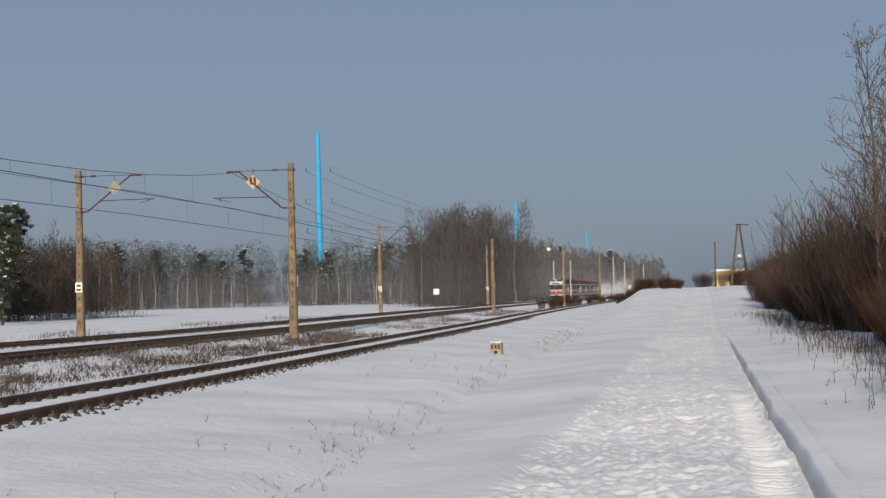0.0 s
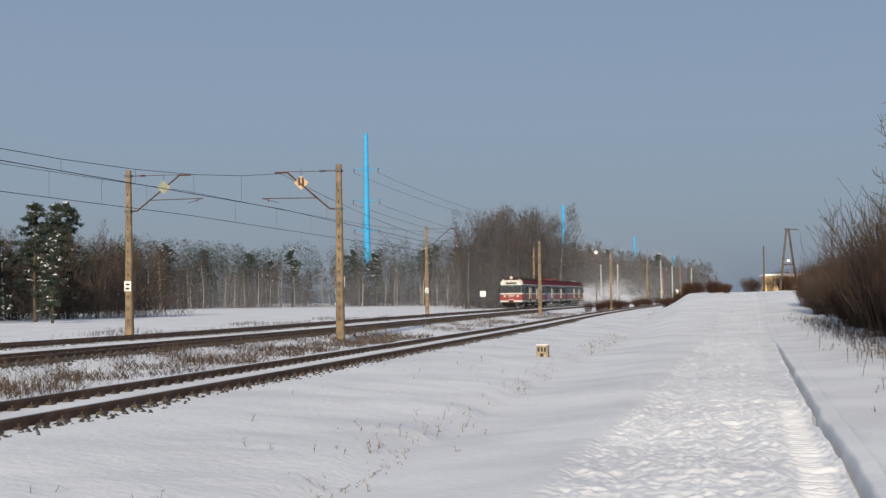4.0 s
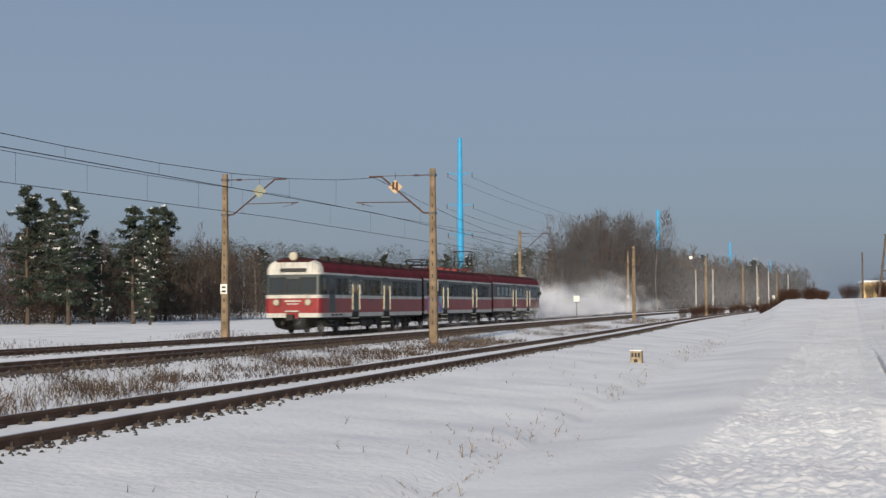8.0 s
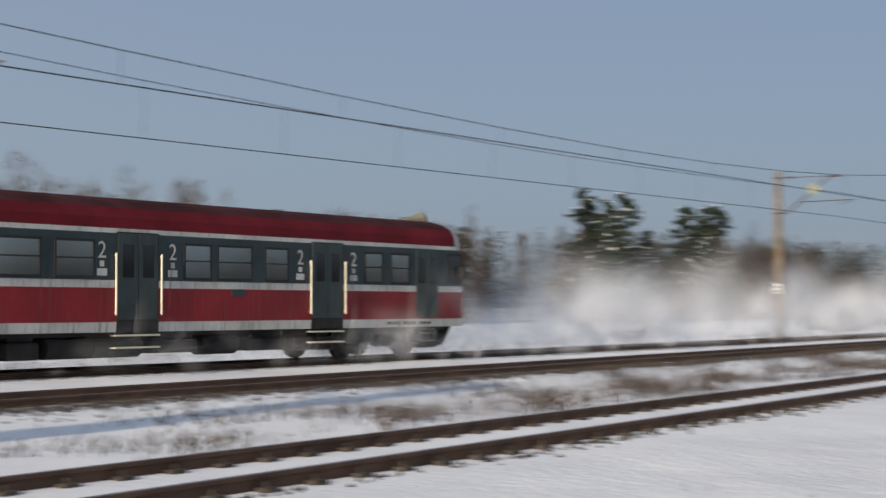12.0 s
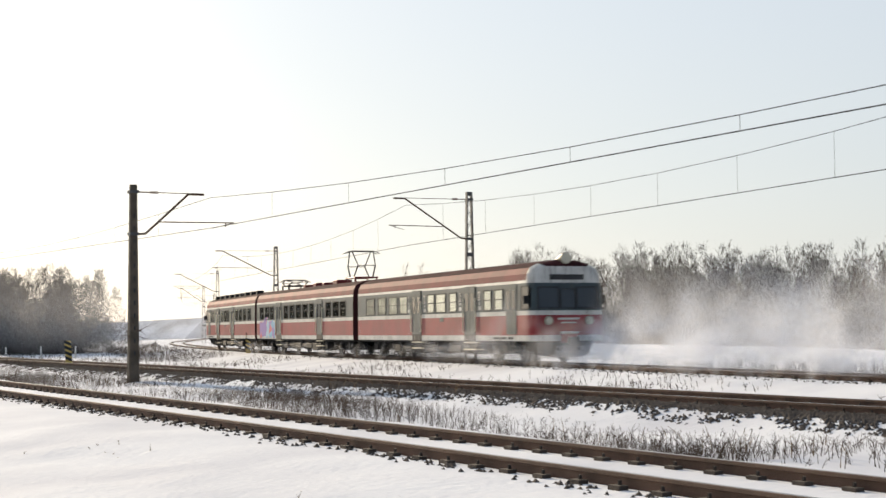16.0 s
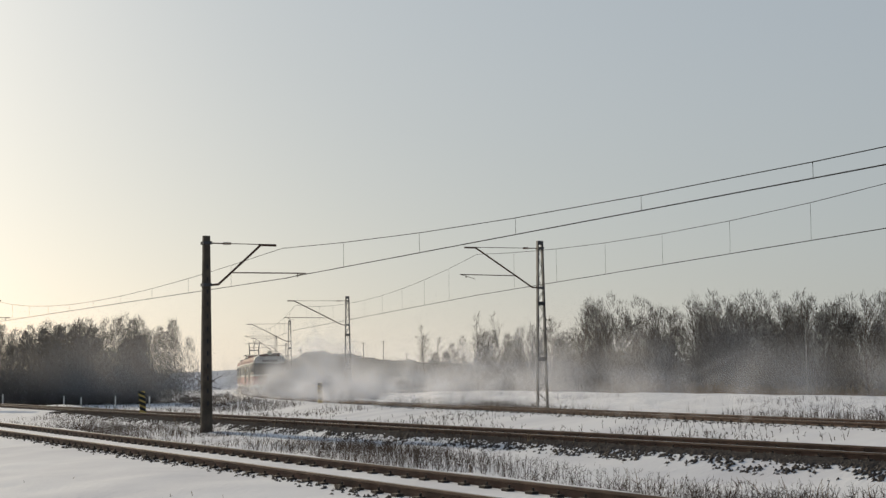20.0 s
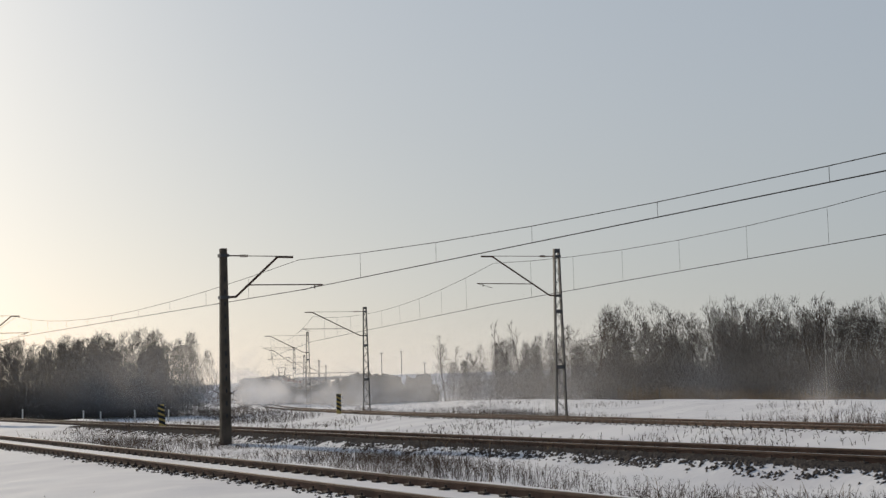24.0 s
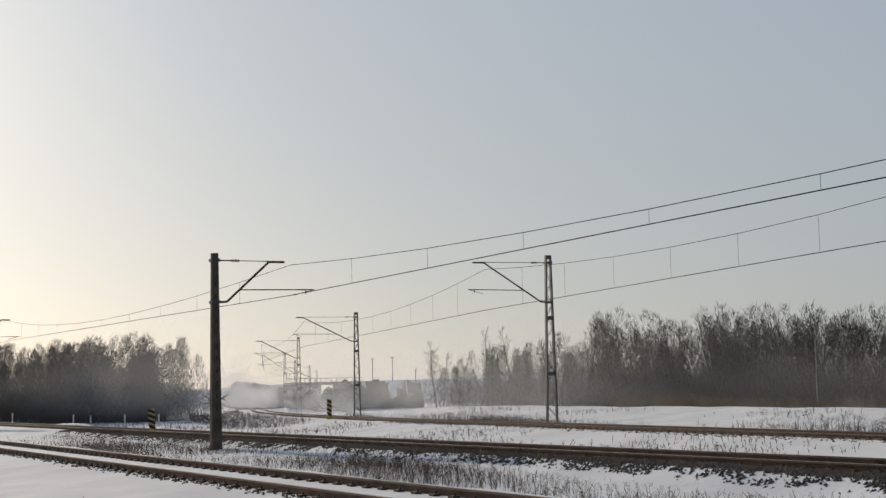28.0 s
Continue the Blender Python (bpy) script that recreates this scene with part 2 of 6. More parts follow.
def grain(x, y, cx, cy, seed):
    """Smooth random heights, -1 to 1, on a lattice of cells cx by cy."""
    u, v = x / cx, y / cy
    i, j = np.floor(u), np.floor(v)
    fu, fv = u - i, v - j
    fu, fv = fu * fu * (3 - 2 * fu), fv * fv * (3 - 2 * fv)

    def at(a, b):
        h = np.sin(a * 127.1 + b * 311.7 + seed * 74.7) * 43758.5453
        return 2 * (h - np.floor(h)) - 1
    return (at(i, j) * (1 - fu) + at(i + 1, j) * fu) * (1 - fv) + (at(i, j + 1) * (1 - fu) + at(i + 1, j + 1) * fu) * fv


def path_w(x, y):
    """Across the path from its middle."""
    return x + 0.45 - 0.0335 * np.clip(y, 0, 170)


def ground_z(x, y, path=False):
    bend = np.where(y < 90, 0, np.where(y < 450, np.maximum(y - 90, 0) ** 2 / 6000, 21.6 + (y - 450) * 0.12))
    up = np.clip((y - 80) * 0.0025, 0, 1.2)
    u = x - bend                                            # lateral place measured from the straight lines
    fx = np.interp(y, FARX_T[:, 0], FARX_T[:, 1]) - bend      # centre of the far track
    # path side
    pz = -0.33 + 1.95 * smooth(60, 165, y) + 0.12 * smooth(-5, 5, -y)
    right = pz + 0.06 * smooth(1.0, 1.6, u - 0.9 - 0.03 * np.clip(y, 0, 170)) + 0.5 * smooth(6, 30, u)
    toe = -0.53 + 0.9 * smooth(70, 170, y)
    foot = -3.34 + 0.10 * grain(x * 0, y, 1, 2.6, 31) + 0.05 * grain(x * 0, y, 1, 0.7, 32)
    z = toe + (right - toe) * np.clip((u - foot) / 2.2, 0, 1) ** 1.3
    # embankment of the near track, with a crease along its foot
    bank = np.clip((foot - u) / (foot + 6.6), 0, 1)
    z = np.where(u < foot, toe + (-0.13 - toe) * np.minimum(1.0, 0.34 * smooth(0, 0.09, bank) + 0.66 * bank), z)
    z = np.where(u < -6.6, -0.13, z)
    z = z + 0.022 * bank * (1 - bank) * 4 * (grain(x, y, 0.8, 1.3, 33) + 0.5 * grain(x, y, 0.3, 0.4, 34)) * (u > -6.6)
    # dip between near and middle track
    dip = smooth(-10.2, -11.2, u) * smooth(-16.2, -15.0, u)
    z = z - 0.28 * dip
    # beyond the middle track, dip that opens as the far track leaves it
    gap = np.clip((u - (fx + 1.9)) / 3.0, 0, 1) * np.clip((-19.7 - u) / 3.0, 0, 1)
    z = z - 0.45 * gap * smooth(10, -30, y)
    # field beyond the far track
    v = fx - 2.0 - u
    z = z - 0.42 * smooth(0.0, 2.2, v) + 0.55 * smooth(30, 300, v)
    # mound of snow beyond the far track
    z = z + 0.75 * np.exp(-((u - fx + 19) / 7.0) ** 2) * smooth(-30, -62, y) * smooth(-190, -120, y)
    # low heaps of snow between the middle and the far track
    z = z + 0.34 * np.exp(-((u + 22.6) / 1.3) ** 2) * smooth(-66, -78, y) * smooth(-128, -112, y) * (0.75 + 0.4 * grain(x, y, 2.0, 4.0, 41) + 0.25 * grain(x, y, 0.8, 1.3, 42))
    z = z + up
    # surface relief, kept low on the track beds
    bed = np.exp(-((u - X_NEAR) / 1.6) ** 2) + np.exp(-((u - X_MID) / 1.7) ** 2) + np.exp(-((u - fx) / 1.7) ** 2)
    soft = 1 - np.clip(bed, 0, 1)
    z = z + soft * (0.05 * fbm(x, y, 0.35, 3) + 0.006 * grain(x, y, 0.7, 0.9, 5) + 0.018 * smooth(2, -6, y) * (grain(x, y, 0.55, 0.8, 6) + 0.6 * np.maximum(grain(x, y, 1.3, 1.9, 7), 0)) + 0.012 * smooth(fx + 1, fx - 3, u) * (grain(x, y, 0.9, 1.3, 43) + 2.0 * np.maximum(grain(x, y, 2.6, 3.4, 44), 0)))
    # trodden and driven snow on the path
    w = path_w(x, y)
    on = smooth(-1.45, -1.15, w + 0.10 * fbm(x * 0, y, 0.9, 17, 2)) * smooth(1.42, 1.22, w) * smooth(-40, -10, y)
    if not path:
        bed = smooth(-1.52, -1.40, w) * smooth(1.56, 1.48, w) * smooth(7.9, 8.5, y) * smooth(168, 166, y)
        return z - 0.02 * on * (1 - bed) - 0.20 * bed
    lump = grain(x, y, 0.085, 0.17, 11) + 0.8 * grain(x, y, 0.26, 0.6, 12)
    crumb = grain(x, y, 0.05, 0.085, 18) + 0.6 * grain(x + 0.3 * y, y - 0.3 * x, 0.12, 0.07, 20)
    z = z + on * (-0.06 + 0.019 * lump + 0.013 * crumb + 0.022 * fbm(x, y * 0.4, 2.4, 12, 3) + 0.10 * np.maximum(grain(x, y, 0.42, 0.55, 16) - 0.62, 0) + 0.03 * np.maximum(-grain(x, y, 0.19, 0.3, 19) - 0.3, 0) * -1)
    rut = np.exp(-((w + 0.75) / 0.13) ** 2) + np.exp(-((w - 0.30) / 0.14) ** 2)
    z = z - on * 0.05 * rut * (0.7 + 0.3 * np.sin(y * 0.7))
    lane = np.exp(-((w - 1.02) / 0.17) ** 4) * on
    z = z + lane * (-0.035 - 0.024 * lump - 0.010 * crumb + 0.020 * np.sin(y * 27 + 3 * fbm(x, y, 0.9, 14, 2)))
    cut = np.exp(-((w - 1.36 - 0.05 * fbm(x * 0, y, 0.6, 15, 3)) / 0.038) ** 2) * smooth(62, 40, y)
    return z - 0.27 * cut + 0.004


def spaced(*spans):
    out = []
    for a, b, st in spans:
        out += list(np.arange(a, b, st))
    return np.array(out)


def sheet(name, X, Y, Z, label, category):
    ny, nx = X.shape
    me = bpy.data.meshes.new(name)
    me.vertices.add(nx * ny)
    me.vertices.foreach_set("co", np.stack([X, Y, Z], -1).astype(np.float32).ravel())
    i, j = np.meshgrid(np.arange(ny - 1), np.arange(nx - 1), indexing="ij")
    q = np.stack([i * nx + j, i * nx + j + 1, (i + 1) * nx + j + 1, (i + 1) * nx + j], -1).reshape(-1, 4)
    me.loops.add(q.size)
    me.loops.foreach_set("vertex_index", q.ravel().astype(np.int32))
    me.polygons.add(len(q))
    me.polygons.foreach_set("loop_start", np.arange(0, q.size, 4, dtype=np.int32))
    me.polygons.foreach_set("use_smooth", np.ones(len(q), dtype=bool))
    me.update(calc_edges=True)
    me.materials.append(M_SNOW)
    return tagged(new(name, me), label, category, kind="structure")


def build_ground():
    far = lambda a, g, n: [a * g ** i for i in range(1, n)]
    xs = np.concatenate([-np.array(far(70, 1.22, 20))[::-1], spaced((-70, -30, 1.2), (-30, -11, 0.35), (-11, -3, 0.22), (-3, 4.6, 0.13), (4.6, 12, 0.35), (12, 40, 1.5)), np.array(far(40, 1.25, 19))])
    ys = np.concatenate([-np.array(far(200, 1.2, 16))[::-1], spaced((-200, -70, 1.5), (-70, 9, 0.33), (9, 42, 0.15), (42, 90, 0.25), (90, 260, 1.2)), np.array(far(260, 1.2, 15))])
    X, Y = np.meshgrid(xs, ys)
    sheet("ground", X, Y, ground_z(X, Y), "snow-covered ground beside railway tracks", "ground")
    W, Y = np.meshgrid(np.concatenate([np.arange(-1.62, 1.22, 0.025), np.arange(1.22, 1.52, 0.014), [1.54, 1.58, 1.62]]), spaced((7.8, 26, 0.038), (26, 60, 0.11), (60, 168.6, 0.4)))
    X = W - 0.45 + 0.0335 * np.clip(Y, 0, 170)
    sheet("path", X, Y, ground_z(X, Y, True), "trodden snowy path with tyre tracks and a deep rut", "path")


def snow_material():
    m = bpy.data.materials.new("old_snow")
    m.use_nodes = True
    n, l = m.node_tree.nodes, m.node_tree.links
    p = n["Principled BSDF"]
    p.inputs["Roughness"].default_value = 0.9
    p.inputs["Specular IOR Level"].default_value = 0.03
    g = n.new("ShaderNodeNewGeometry")
    big = n.new("ShaderNodeTexNoise")
    big.inputs["Scale"].default_value, big.inputs["Detail"].default_value = 0.35, 8
    l.new(g.outputs["Position"], big.inputs["Vector"])
    ramp = n.new("ShaderNodeValToRGB")
    ramp.color_ramp.elements[0].color, ramp.color_ramp.elements[1].color = (0.63, 0.625, 0.645, 1), (0.75, 0.745, 0.75, 1)
    ramp.color_ramp.elements[0].position, ramp.color_ramp.elements[1].position = 0.32, 0.6
    l.new(big.outputs[0], ramp.inputs[0])
    fine = n.new("ShaderNodeTexNoise")
    fine.inputs["Scale"].default_value, fine.inputs["Detail"].default_value = 8.0, 8
    l.new(g.outputs["Position"], fine.inputs["Vector"])
    b = n.new("ShaderNodeBump")
    b.inputs["Strength"].default_value, b.inputs["Distance"].default_value = 0.4, 0.045
    l.new(fine.outputs[0], b.inputs["Height"])
    l.new(b.outputs[0], p.inputs["Normal"])
    l.new(ramp.outputs[0], p.inputs["Base Color"])
    return m


M_SNOW = snow_material()
build_ground()

# ---- tracks ----
RAIL_PROFILE = [(-0.070, -0.165), (0.070, -0.165), (0.070, -0.150), (0.012, -0.135), (0.012, -0.045), (0.036, -0.035), (0.036, -0.004), (0.026, 0.0), (-0.026, 0.0), (-0.036, -0.004), (-0.036, -0.035), (-0.012, -0.045), (-0.012, -0.135), (-0.070, -0.150)]


def track(line, label):
    t = thing("railway_track", label, "railway track", "parallel railway tracks", kind="structure")
    for side in (0.7525, -0.7525):
        pts = []
        for i, p in enumerate(line):
            d = (line[min(i + 1, len(line) - 1)] - line[max(i - 1, 0)]).normalized()
            pts.append(p + Vector((-d.y, d.x, 0)) * side)
        vs, fs = sweep(pts, RAIL_PROFILE)
        idx = [0] * len(fs)
        n = len(RAIL_PROFILE)
        for s in range(len(pts) - 1):
            idx[s * n + 7] = 1
        meshed("rail", vs, fs, (M_RAIL, M_RAILTOP), t, idx=idx)
    return t


T_NEAR = track(straight_line(X_NEAR), "rusty railway track half buried in snow")
T_MID = track(straight_line(X_MID), "railway track on snowy brown ballast")
T_FAR = track([p for i, p in enumerate(FAR) if i % 3 == 0], "electrified railway track curving away through snow")

# ---- masts and wires ----
def bracket_parts(t, h, reach, k=1.0):
    """Arm assembly along local +x of a mast of height h, over a track reach metres away."""
    zt, zb = h - 0.28 * k, h - 1.95 * k
    tip = reach * (0.9 + 0.1 * k) - 2.65 * (1 - k) + 0.25
    bm = bmesh.new()
    tube(bm, (0.1, 0, zt), (0.62, 0, zt), 0.022)
    tube(bm, (0.85, 0, zt), (tip - 0.5, 0, zt), 0.014)
    part("tie_rod", bm, M_RUSTARM, t)
    bm = bmesh.new()
    for k in range(5):
        tube(bm, (0.60 + k * 0.055, 0, zt), (0.63 + k * 0.055, 0, zt), 0.055, 0.04, 8)
    part("insulator", bm, M_INSUL, t)
    bm = bmesh.new()
    tube(bm, (0.12, 0, zb), (0.42, 0, zb + 0.02), 0.038)
    tube(bm, (0.42, 0, zb + 0.02), (tip - 0.55, 0, zt - 0.02), 0.038)
    tube(bm, (tip - 0.62, 0, zt - 0.02), (tip, 0, zt - 0.02), 0.04)
    part("diagonal_arm", bm, M_RUSTARM, t)
    f = 0.30
    sx, sz = 0.42 + (tip - 0.97) * f, zb + (zt - zb) * f
    bm = bmesh.new()
    tube(bm, (sx, 0, sz), (reach + 0.85, 0, sz + 0.03), 0.02)
    tube(bm, (reach + 0.85, 0, sz + 0.03), (reach + 0.1, 0, sz - 0.17), 0.012)
    tube(bm, (reach + 0.55, 0, sz + 0.02), (reach + 0.55, 0, sz - 0.12), 0.02)
    part("registration_arm", bm, M_RUSTARM, t)
    bm = bmesh.new()
    bm.free()
    for z in (zt, zb):
        bm = bmesh.new()
        box(bm, -0.15, 0.15, -0.17, 0.17, z - 0.05, z + 0.05)
        part("clamp", bm, M_STEEL, t)


def concrete_mast(x, y, z, h, turn, reach, plate=True, w=0.15, kb=1.0, dark=False):
    t = thing("catenary_mast", ("shade-darkened" if dark else "weathered yellowish") + " concrete catenary mast with steel bracket", "catenary mast", "masts along the railway", pose(x, y, z, 0, 0, turn))
    bm = bmesh.new()
    n = 14
    for k in range(n):
        z0, z1 = -0.8 + (h + 0.8) * k / n, -0.8 + (h + 0.8) * (k + 1) / n
        a, b = w * 1.25 - w * 0.5 * k / n, w * 1.25 - w * 0.5 * (k + 1) / n
        vs = []
        for zz, r in ((z0, a), (z1, b)):
            c = r * 0.35
            ring = [(r, -r + c), (r, r - c), (r - c, r), (-r + c, r), (-r, r - c), (-r, -r + c), (-r + c, -r), (r - c, -r)]
            vs.append([bm.verts.new((p, q, zz)) for p, q in ring])
        for i in range(8):
            bm.faces.new((vs[0][i], vs[0][(i + 1) % 8], vs[1][(i + 1) % 8], vs[1][i]))
        if k == n - 1:
            bm.faces.new(vs[1])
    bmesh.ops.remove_doubles(bm, verts=bm.verts[:], dist=1e-4)
    post = part("post", bm, (M_SHADECONC if dark else M_CONC), t)
    bm = bmesh.new()
    for k in range(12):
        zz = 0.5 + k * (h - 1.2) / 12
        r = w * 1.25 - w * 0.5 * (zz + 0.8) / (h + 0.8)
        for s in (1, -1):
            box(bm, -0.025, 0.025, s * r - 0.006, s * r + 0.006, zz, zz + 0.14)
    part("slot", bm, M_BLACK, post, "dark weep slots")["kind"] = "stuff"
    bracket_parts(t, h, reach, kb)
    if plate:
        bm = bmesh.new()
        box(bm, -0.17, 0.17, -w * 1.25 - 0.03, -w * 1.25 - 0.005, 1.95, 2.42)
        pl = part("number_plate", bevelled(bm, 0.004), M_WHITE, t, "small white enamel plate")
        bm = bmesh.new()
        bm.free()
        for k in range(2):
            bm = bmesh.new()
            box(bm, -0.10, 0.10, -w * 1.25 - 0.034, -w * 1.25 - 0.0305, 2.03 + k * 0.19, 2.12 + k * 0.19)
            part("bar", bm, M_BLACK, pl)
    return t


def lattice_mast(x, y, z, h, turn, reach):
    t = thing("lattice_mast", "dark steel lattice catenary mast with bracket arm", "catenary mast", "masts along the railway", pose(x, y, z, 0, 0, turn))
    for s in (-1, 1):
        bm = bmesh.new()
        for k in range(8):
            z0, z1 = -0.8 + (h + 0.8) * k / 8, -0.8 + (h + 0.8) * (k + 1) / 8
            x0, x1 = s * (0.26 - 0.15 * k / 8), s * (0.26 - 0.15 * (k + 1) / 8)
            vs = [bm.verts.new((xx + dx, dy, zz)) for zz, xx in ((z0, x0), (z1, x1)) for dx, dy in ((-0.035, -0.09), (0.035, -0.09), (0.035, 0.09), (-0.035, 0.09))]
            for f in ((0, 1, 5, 4), (1, 2, 6, 5), (2, 3, 7, 6), (3, 0, 4, 7)):
                bm.faces.new([vs[i] for i in f])
            if k == 7:
                bm.faces.new(vs[4:])
        bmesh.ops.remove_doubles(bm, verts=bm.verts[:], dist=1e-4)
        part("leg", bm, M_STEEL, t)
    n = 14
    for k in range(n):
        z0, z1 = 0.1 + (h - 0.3) * k / n, 0.1 + (h - 0.3) * (k + 1) / n
        s = 1 if k % 2 else -1
        xa, xb = s * (0.26 - 0.15 * (z0 + 0.8) / (h + 0.8)), -s * (0.26 - 0.15 * (z1 + 0.8) / (h + 0.8))
        bm = bmesh.new()
        for yy in (-0.085, 0.085):
            tube(bm, (xa, yy, z0), (xb, yy, z1), 0.014, n=5)
        part("lacing_bar", bm, M_STEEL, t)
    for zz in (h - 0.05, h * 0.62, h * 0.28):
        bm = bmesh.new()
        r = 0.29 - 0.15 * (zz + 0.8) / (h + 0.8)
        box(bm, -r, r, -0.10, 0.10, zz - 0.09, zz + 0.09)
        part("tie_plate", bm, M_STEEL, t)
    bracket_parts(t, h, reach, 1.12)
    return t


def az_spot(az, r):
    return -r * math.sin(radians(az)), r * math.cos(radians(az))


MASTS_MID, MASTS_FAR = [], []
# middle track's masts stand on the near side, arm towards -x
for az, r, h in ((0.5, 330, 7.3), (1.7, 262, 7.3), (3.02, 205, 7.2), (5.62, 150, 6.75), (12.98, 67.8, 7.32), (68.0, 16.4, 6.0), (163.17, 52.4, 6.15), (171.9, 108, 7.2), (174.6, 165, 7.2), (175.9, 222, 7.2)):
    x, y = az_spot(az, r)
    cx = X_MID + far_bend(y)
    # masts seen against the sun take the concrete with shade in its colour
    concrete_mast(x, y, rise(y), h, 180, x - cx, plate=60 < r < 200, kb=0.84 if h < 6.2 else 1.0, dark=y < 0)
    MASTS_MID.append((y, cx, h))
# far track's masts stand beyond it, arm towards +x
for az, r, h, kind in ((1.15, 400, 8.0, 0), (2.75, 310, 8.0, 0), (5.83, 225, 8.5, 0), (9.78, 150, 8.4, 0), (20.6, 74.8, 7.67, 0), (51.7, 33.5, 7.65, 0), (119.4, 33.6, 7.9, 1), (150.9, 73.5, 7.7, 1), (158.03, 120, 7.7, 1), (160.15, 167, 7.7, 1), (160.65, 222, 7.7, 1), (160.28, 268, 7.7, 1), (159.75, 315, 7.7, 1), (159.5, 358, 7.4, 1)):
    x, y = az_spot(az, r)
    d2 = (FAR_XYZ[:, 0] - x) ** 2 + (FAR_XYZ[:, 1] - y) ** 2
    i = int(np.argmin(d2))
    c = Vector(FAR_XYZ[i])
    turn = math.degrees(math.atan2(c.y - y, c.x - x))
    reach = math.sqrt(d2[i])
    (lattice_mast if kind else concrete_mast)(x, y, float(c.z), h, turn, reach)
    MASTS_FAR.append((c, h))


def wire(name, pts, r, parent):
    bm = bmesh.new()
    for a, b in zip(pts, pts[1:]):
        tube(bm, a, b, r, n=5, caps=False)
    bmesh.ops.remove_doubles(bm, verts=bm.verts[:], dist=r * 0.6)
    return part(name, bm, M_WIRE, parent)


def span(a, ha, ca, b, hb, cb, sag):
    """Contact wire, messenger and droppers between two supports."""
    t = thing("overhead_wire", "thin dark overhead contact line with droppers", "overhead wire", "overhead line spans")
    a, b = Vector(a), Vector(b)
    n = 10
    top, low = [], []
    for k in range(n + 1):
        f = k / n
        p = a.lerp(b, f)
        zc = p.z + ca * (1 - f) + cb * f
        zm = p.z + (ha - 0.35) * (1 - f) + (hb - 0.35) * f
        zm = zm - (zm - zc - 0.28) * (1 - (2 * f - 1) ** 2) * sag
        top.append(Vector((p.x, p.y, zm)))
        low.append(Vector((p.x, p.y, zc)))
    wire("messenger_wire", top, 0.010, t)
    wire("contact_wire", low, 0.013, t)
    for k in range(1, n):
        wire("dropper", [top[k], low[k]], 0.005, t)


def mid_contact(y, h):
    return 4.76 if -60 < y < 20 else h - 1.9 if y > 20 else h - 1.72


def far_contact(y):
    return 5.15 if y < 0 else 4.95 + 0.55 * min(1.0, y / 70.0)


for (y0, c0, h0), (y1, c1, h1) in zip(MASTS_MID, MASTS_MID[1:]):
    span((c0, y0, rise(y0)), h0, mid_contact(y0, h0), (c1, y1, rise(y1)), h1, mid_contact(y1, h1), 0.98)
for (c0, h0), (c1, h1) in zip(MASTS_FAR, MASTS_FAR[1:]):
    span(c0, h0 - (0.7 if 0 < c0.y < 100 else 0.3), far_contact(c0.y), c1, h1 - (0.7 if 0 < c1.y < 100 else 0.3), far_contact(c1.y), 0.3 if c1.y > 0 else 0.55)



# ---- train ----
M_RED = mat("faded_red_train_paint", (0.23, 0.010, 0.014), 0.45, 0, 0.3, 0.9, spec=0.35, coat=0.04, streak=0.35)
M_ROOFRED = mat("dark_red_cantrail_paint", (0.14, 0.012, 0.018), 0.75, 0, 0.3, 0.8, spec=0.15)
M_TWHITE = mat("dirty_white_train_paint", (0.52, 0.51, 0.47), 0.5, 0, 0.25, 1.2, spec=0.4, streak=0.55)
M_TGREY = mat("grey_green_train_paint", (0.028, 0.046, 0.050), 0.45, 0, 0.25, 0.9, spec=0.35, coat=0.04, streak=0.3)
M_DOOR = mat("grey_green_door_paint", (0.040, 0.058, 0.058), 0.5, 0, 0.3, 1.4, spec=0.3, streak=0.35)
M_ROOF = mat("sooty_red_roof", (0.060, 0.022, 0.024), 0.95, 0, 0.4, 1.0, spec=0.05)
M_UNDER = mat("grimy_underframe", (0.030, 0.028, 0.027), 0.85, 0.1, 0.4, 2.0)
M_GLASS = bpy.data.materials.new("dark_window_glass")
M_GLASS.use_nodes = True
g_ = M_GLASS.node_tree.nodes["Principled BSDF"]
g_.inputs["Base Color"].default_value = (0.018, 0.022, 0.024, 1)
g_.inputs["Roughness"].default_value = 0.06
g_.inputs["Specular IOR Level"].default_value = 0.6
# side windows: glass that mirrors the low sky at a slant and shows the carriage's inside
M_PANE = bpy.data.materials.new("carriage_window_glass")
M_PANE.use_nodes = True
pn_, pl_ = M_PANE.node_tree.nodes, M_PANE.node_tree.links
pn_.remove(pn_["Principled BSDF"])
clear_, gloss_, both_, slant_ = pn_.new("ShaderNodeBsdfTransparent"), pn_.new("ShaderNodeBsdfGlossy"), pn_.new("ShaderNodeMixShader"), pn_.new("ShaderNodeFresnel")
clear_.inputs[0].default_value = (0.68, 0.73, 0.72, 1)
gloss_.inputs["Color"].default_value = (0.42, 0.46, 0.45, 1)
gloss_.inputs["Roughness"].default_value = 0.12
slant_.inputs["IOR"].default_value = 1.6
pl_.new(slant_.outputs[0], both_.inputs[0])
pl_.new(clear_.outputs[0], both_.inputs[1])
pl_.new(gloss_.outputs[0], both_.inputs[2])
pl_.new(both_.outputs[0], pn_["Material Output"].inputs[0])
M_LINING = mat("cream_carriage_lining", (0.50, 0.48, 0.40), 0.7, 0, 0.1, 2.0)
M_RUBBER = mat("black_rubber_seal", (0.025, 0.025, 0.025), 0.8, 0, 0.2, 5.0)
M_RAILING = mat("cream_handrail", (0.72, 0.66, 0.50), 0.4, 0, 0.15, 4.0, spec=0.5)
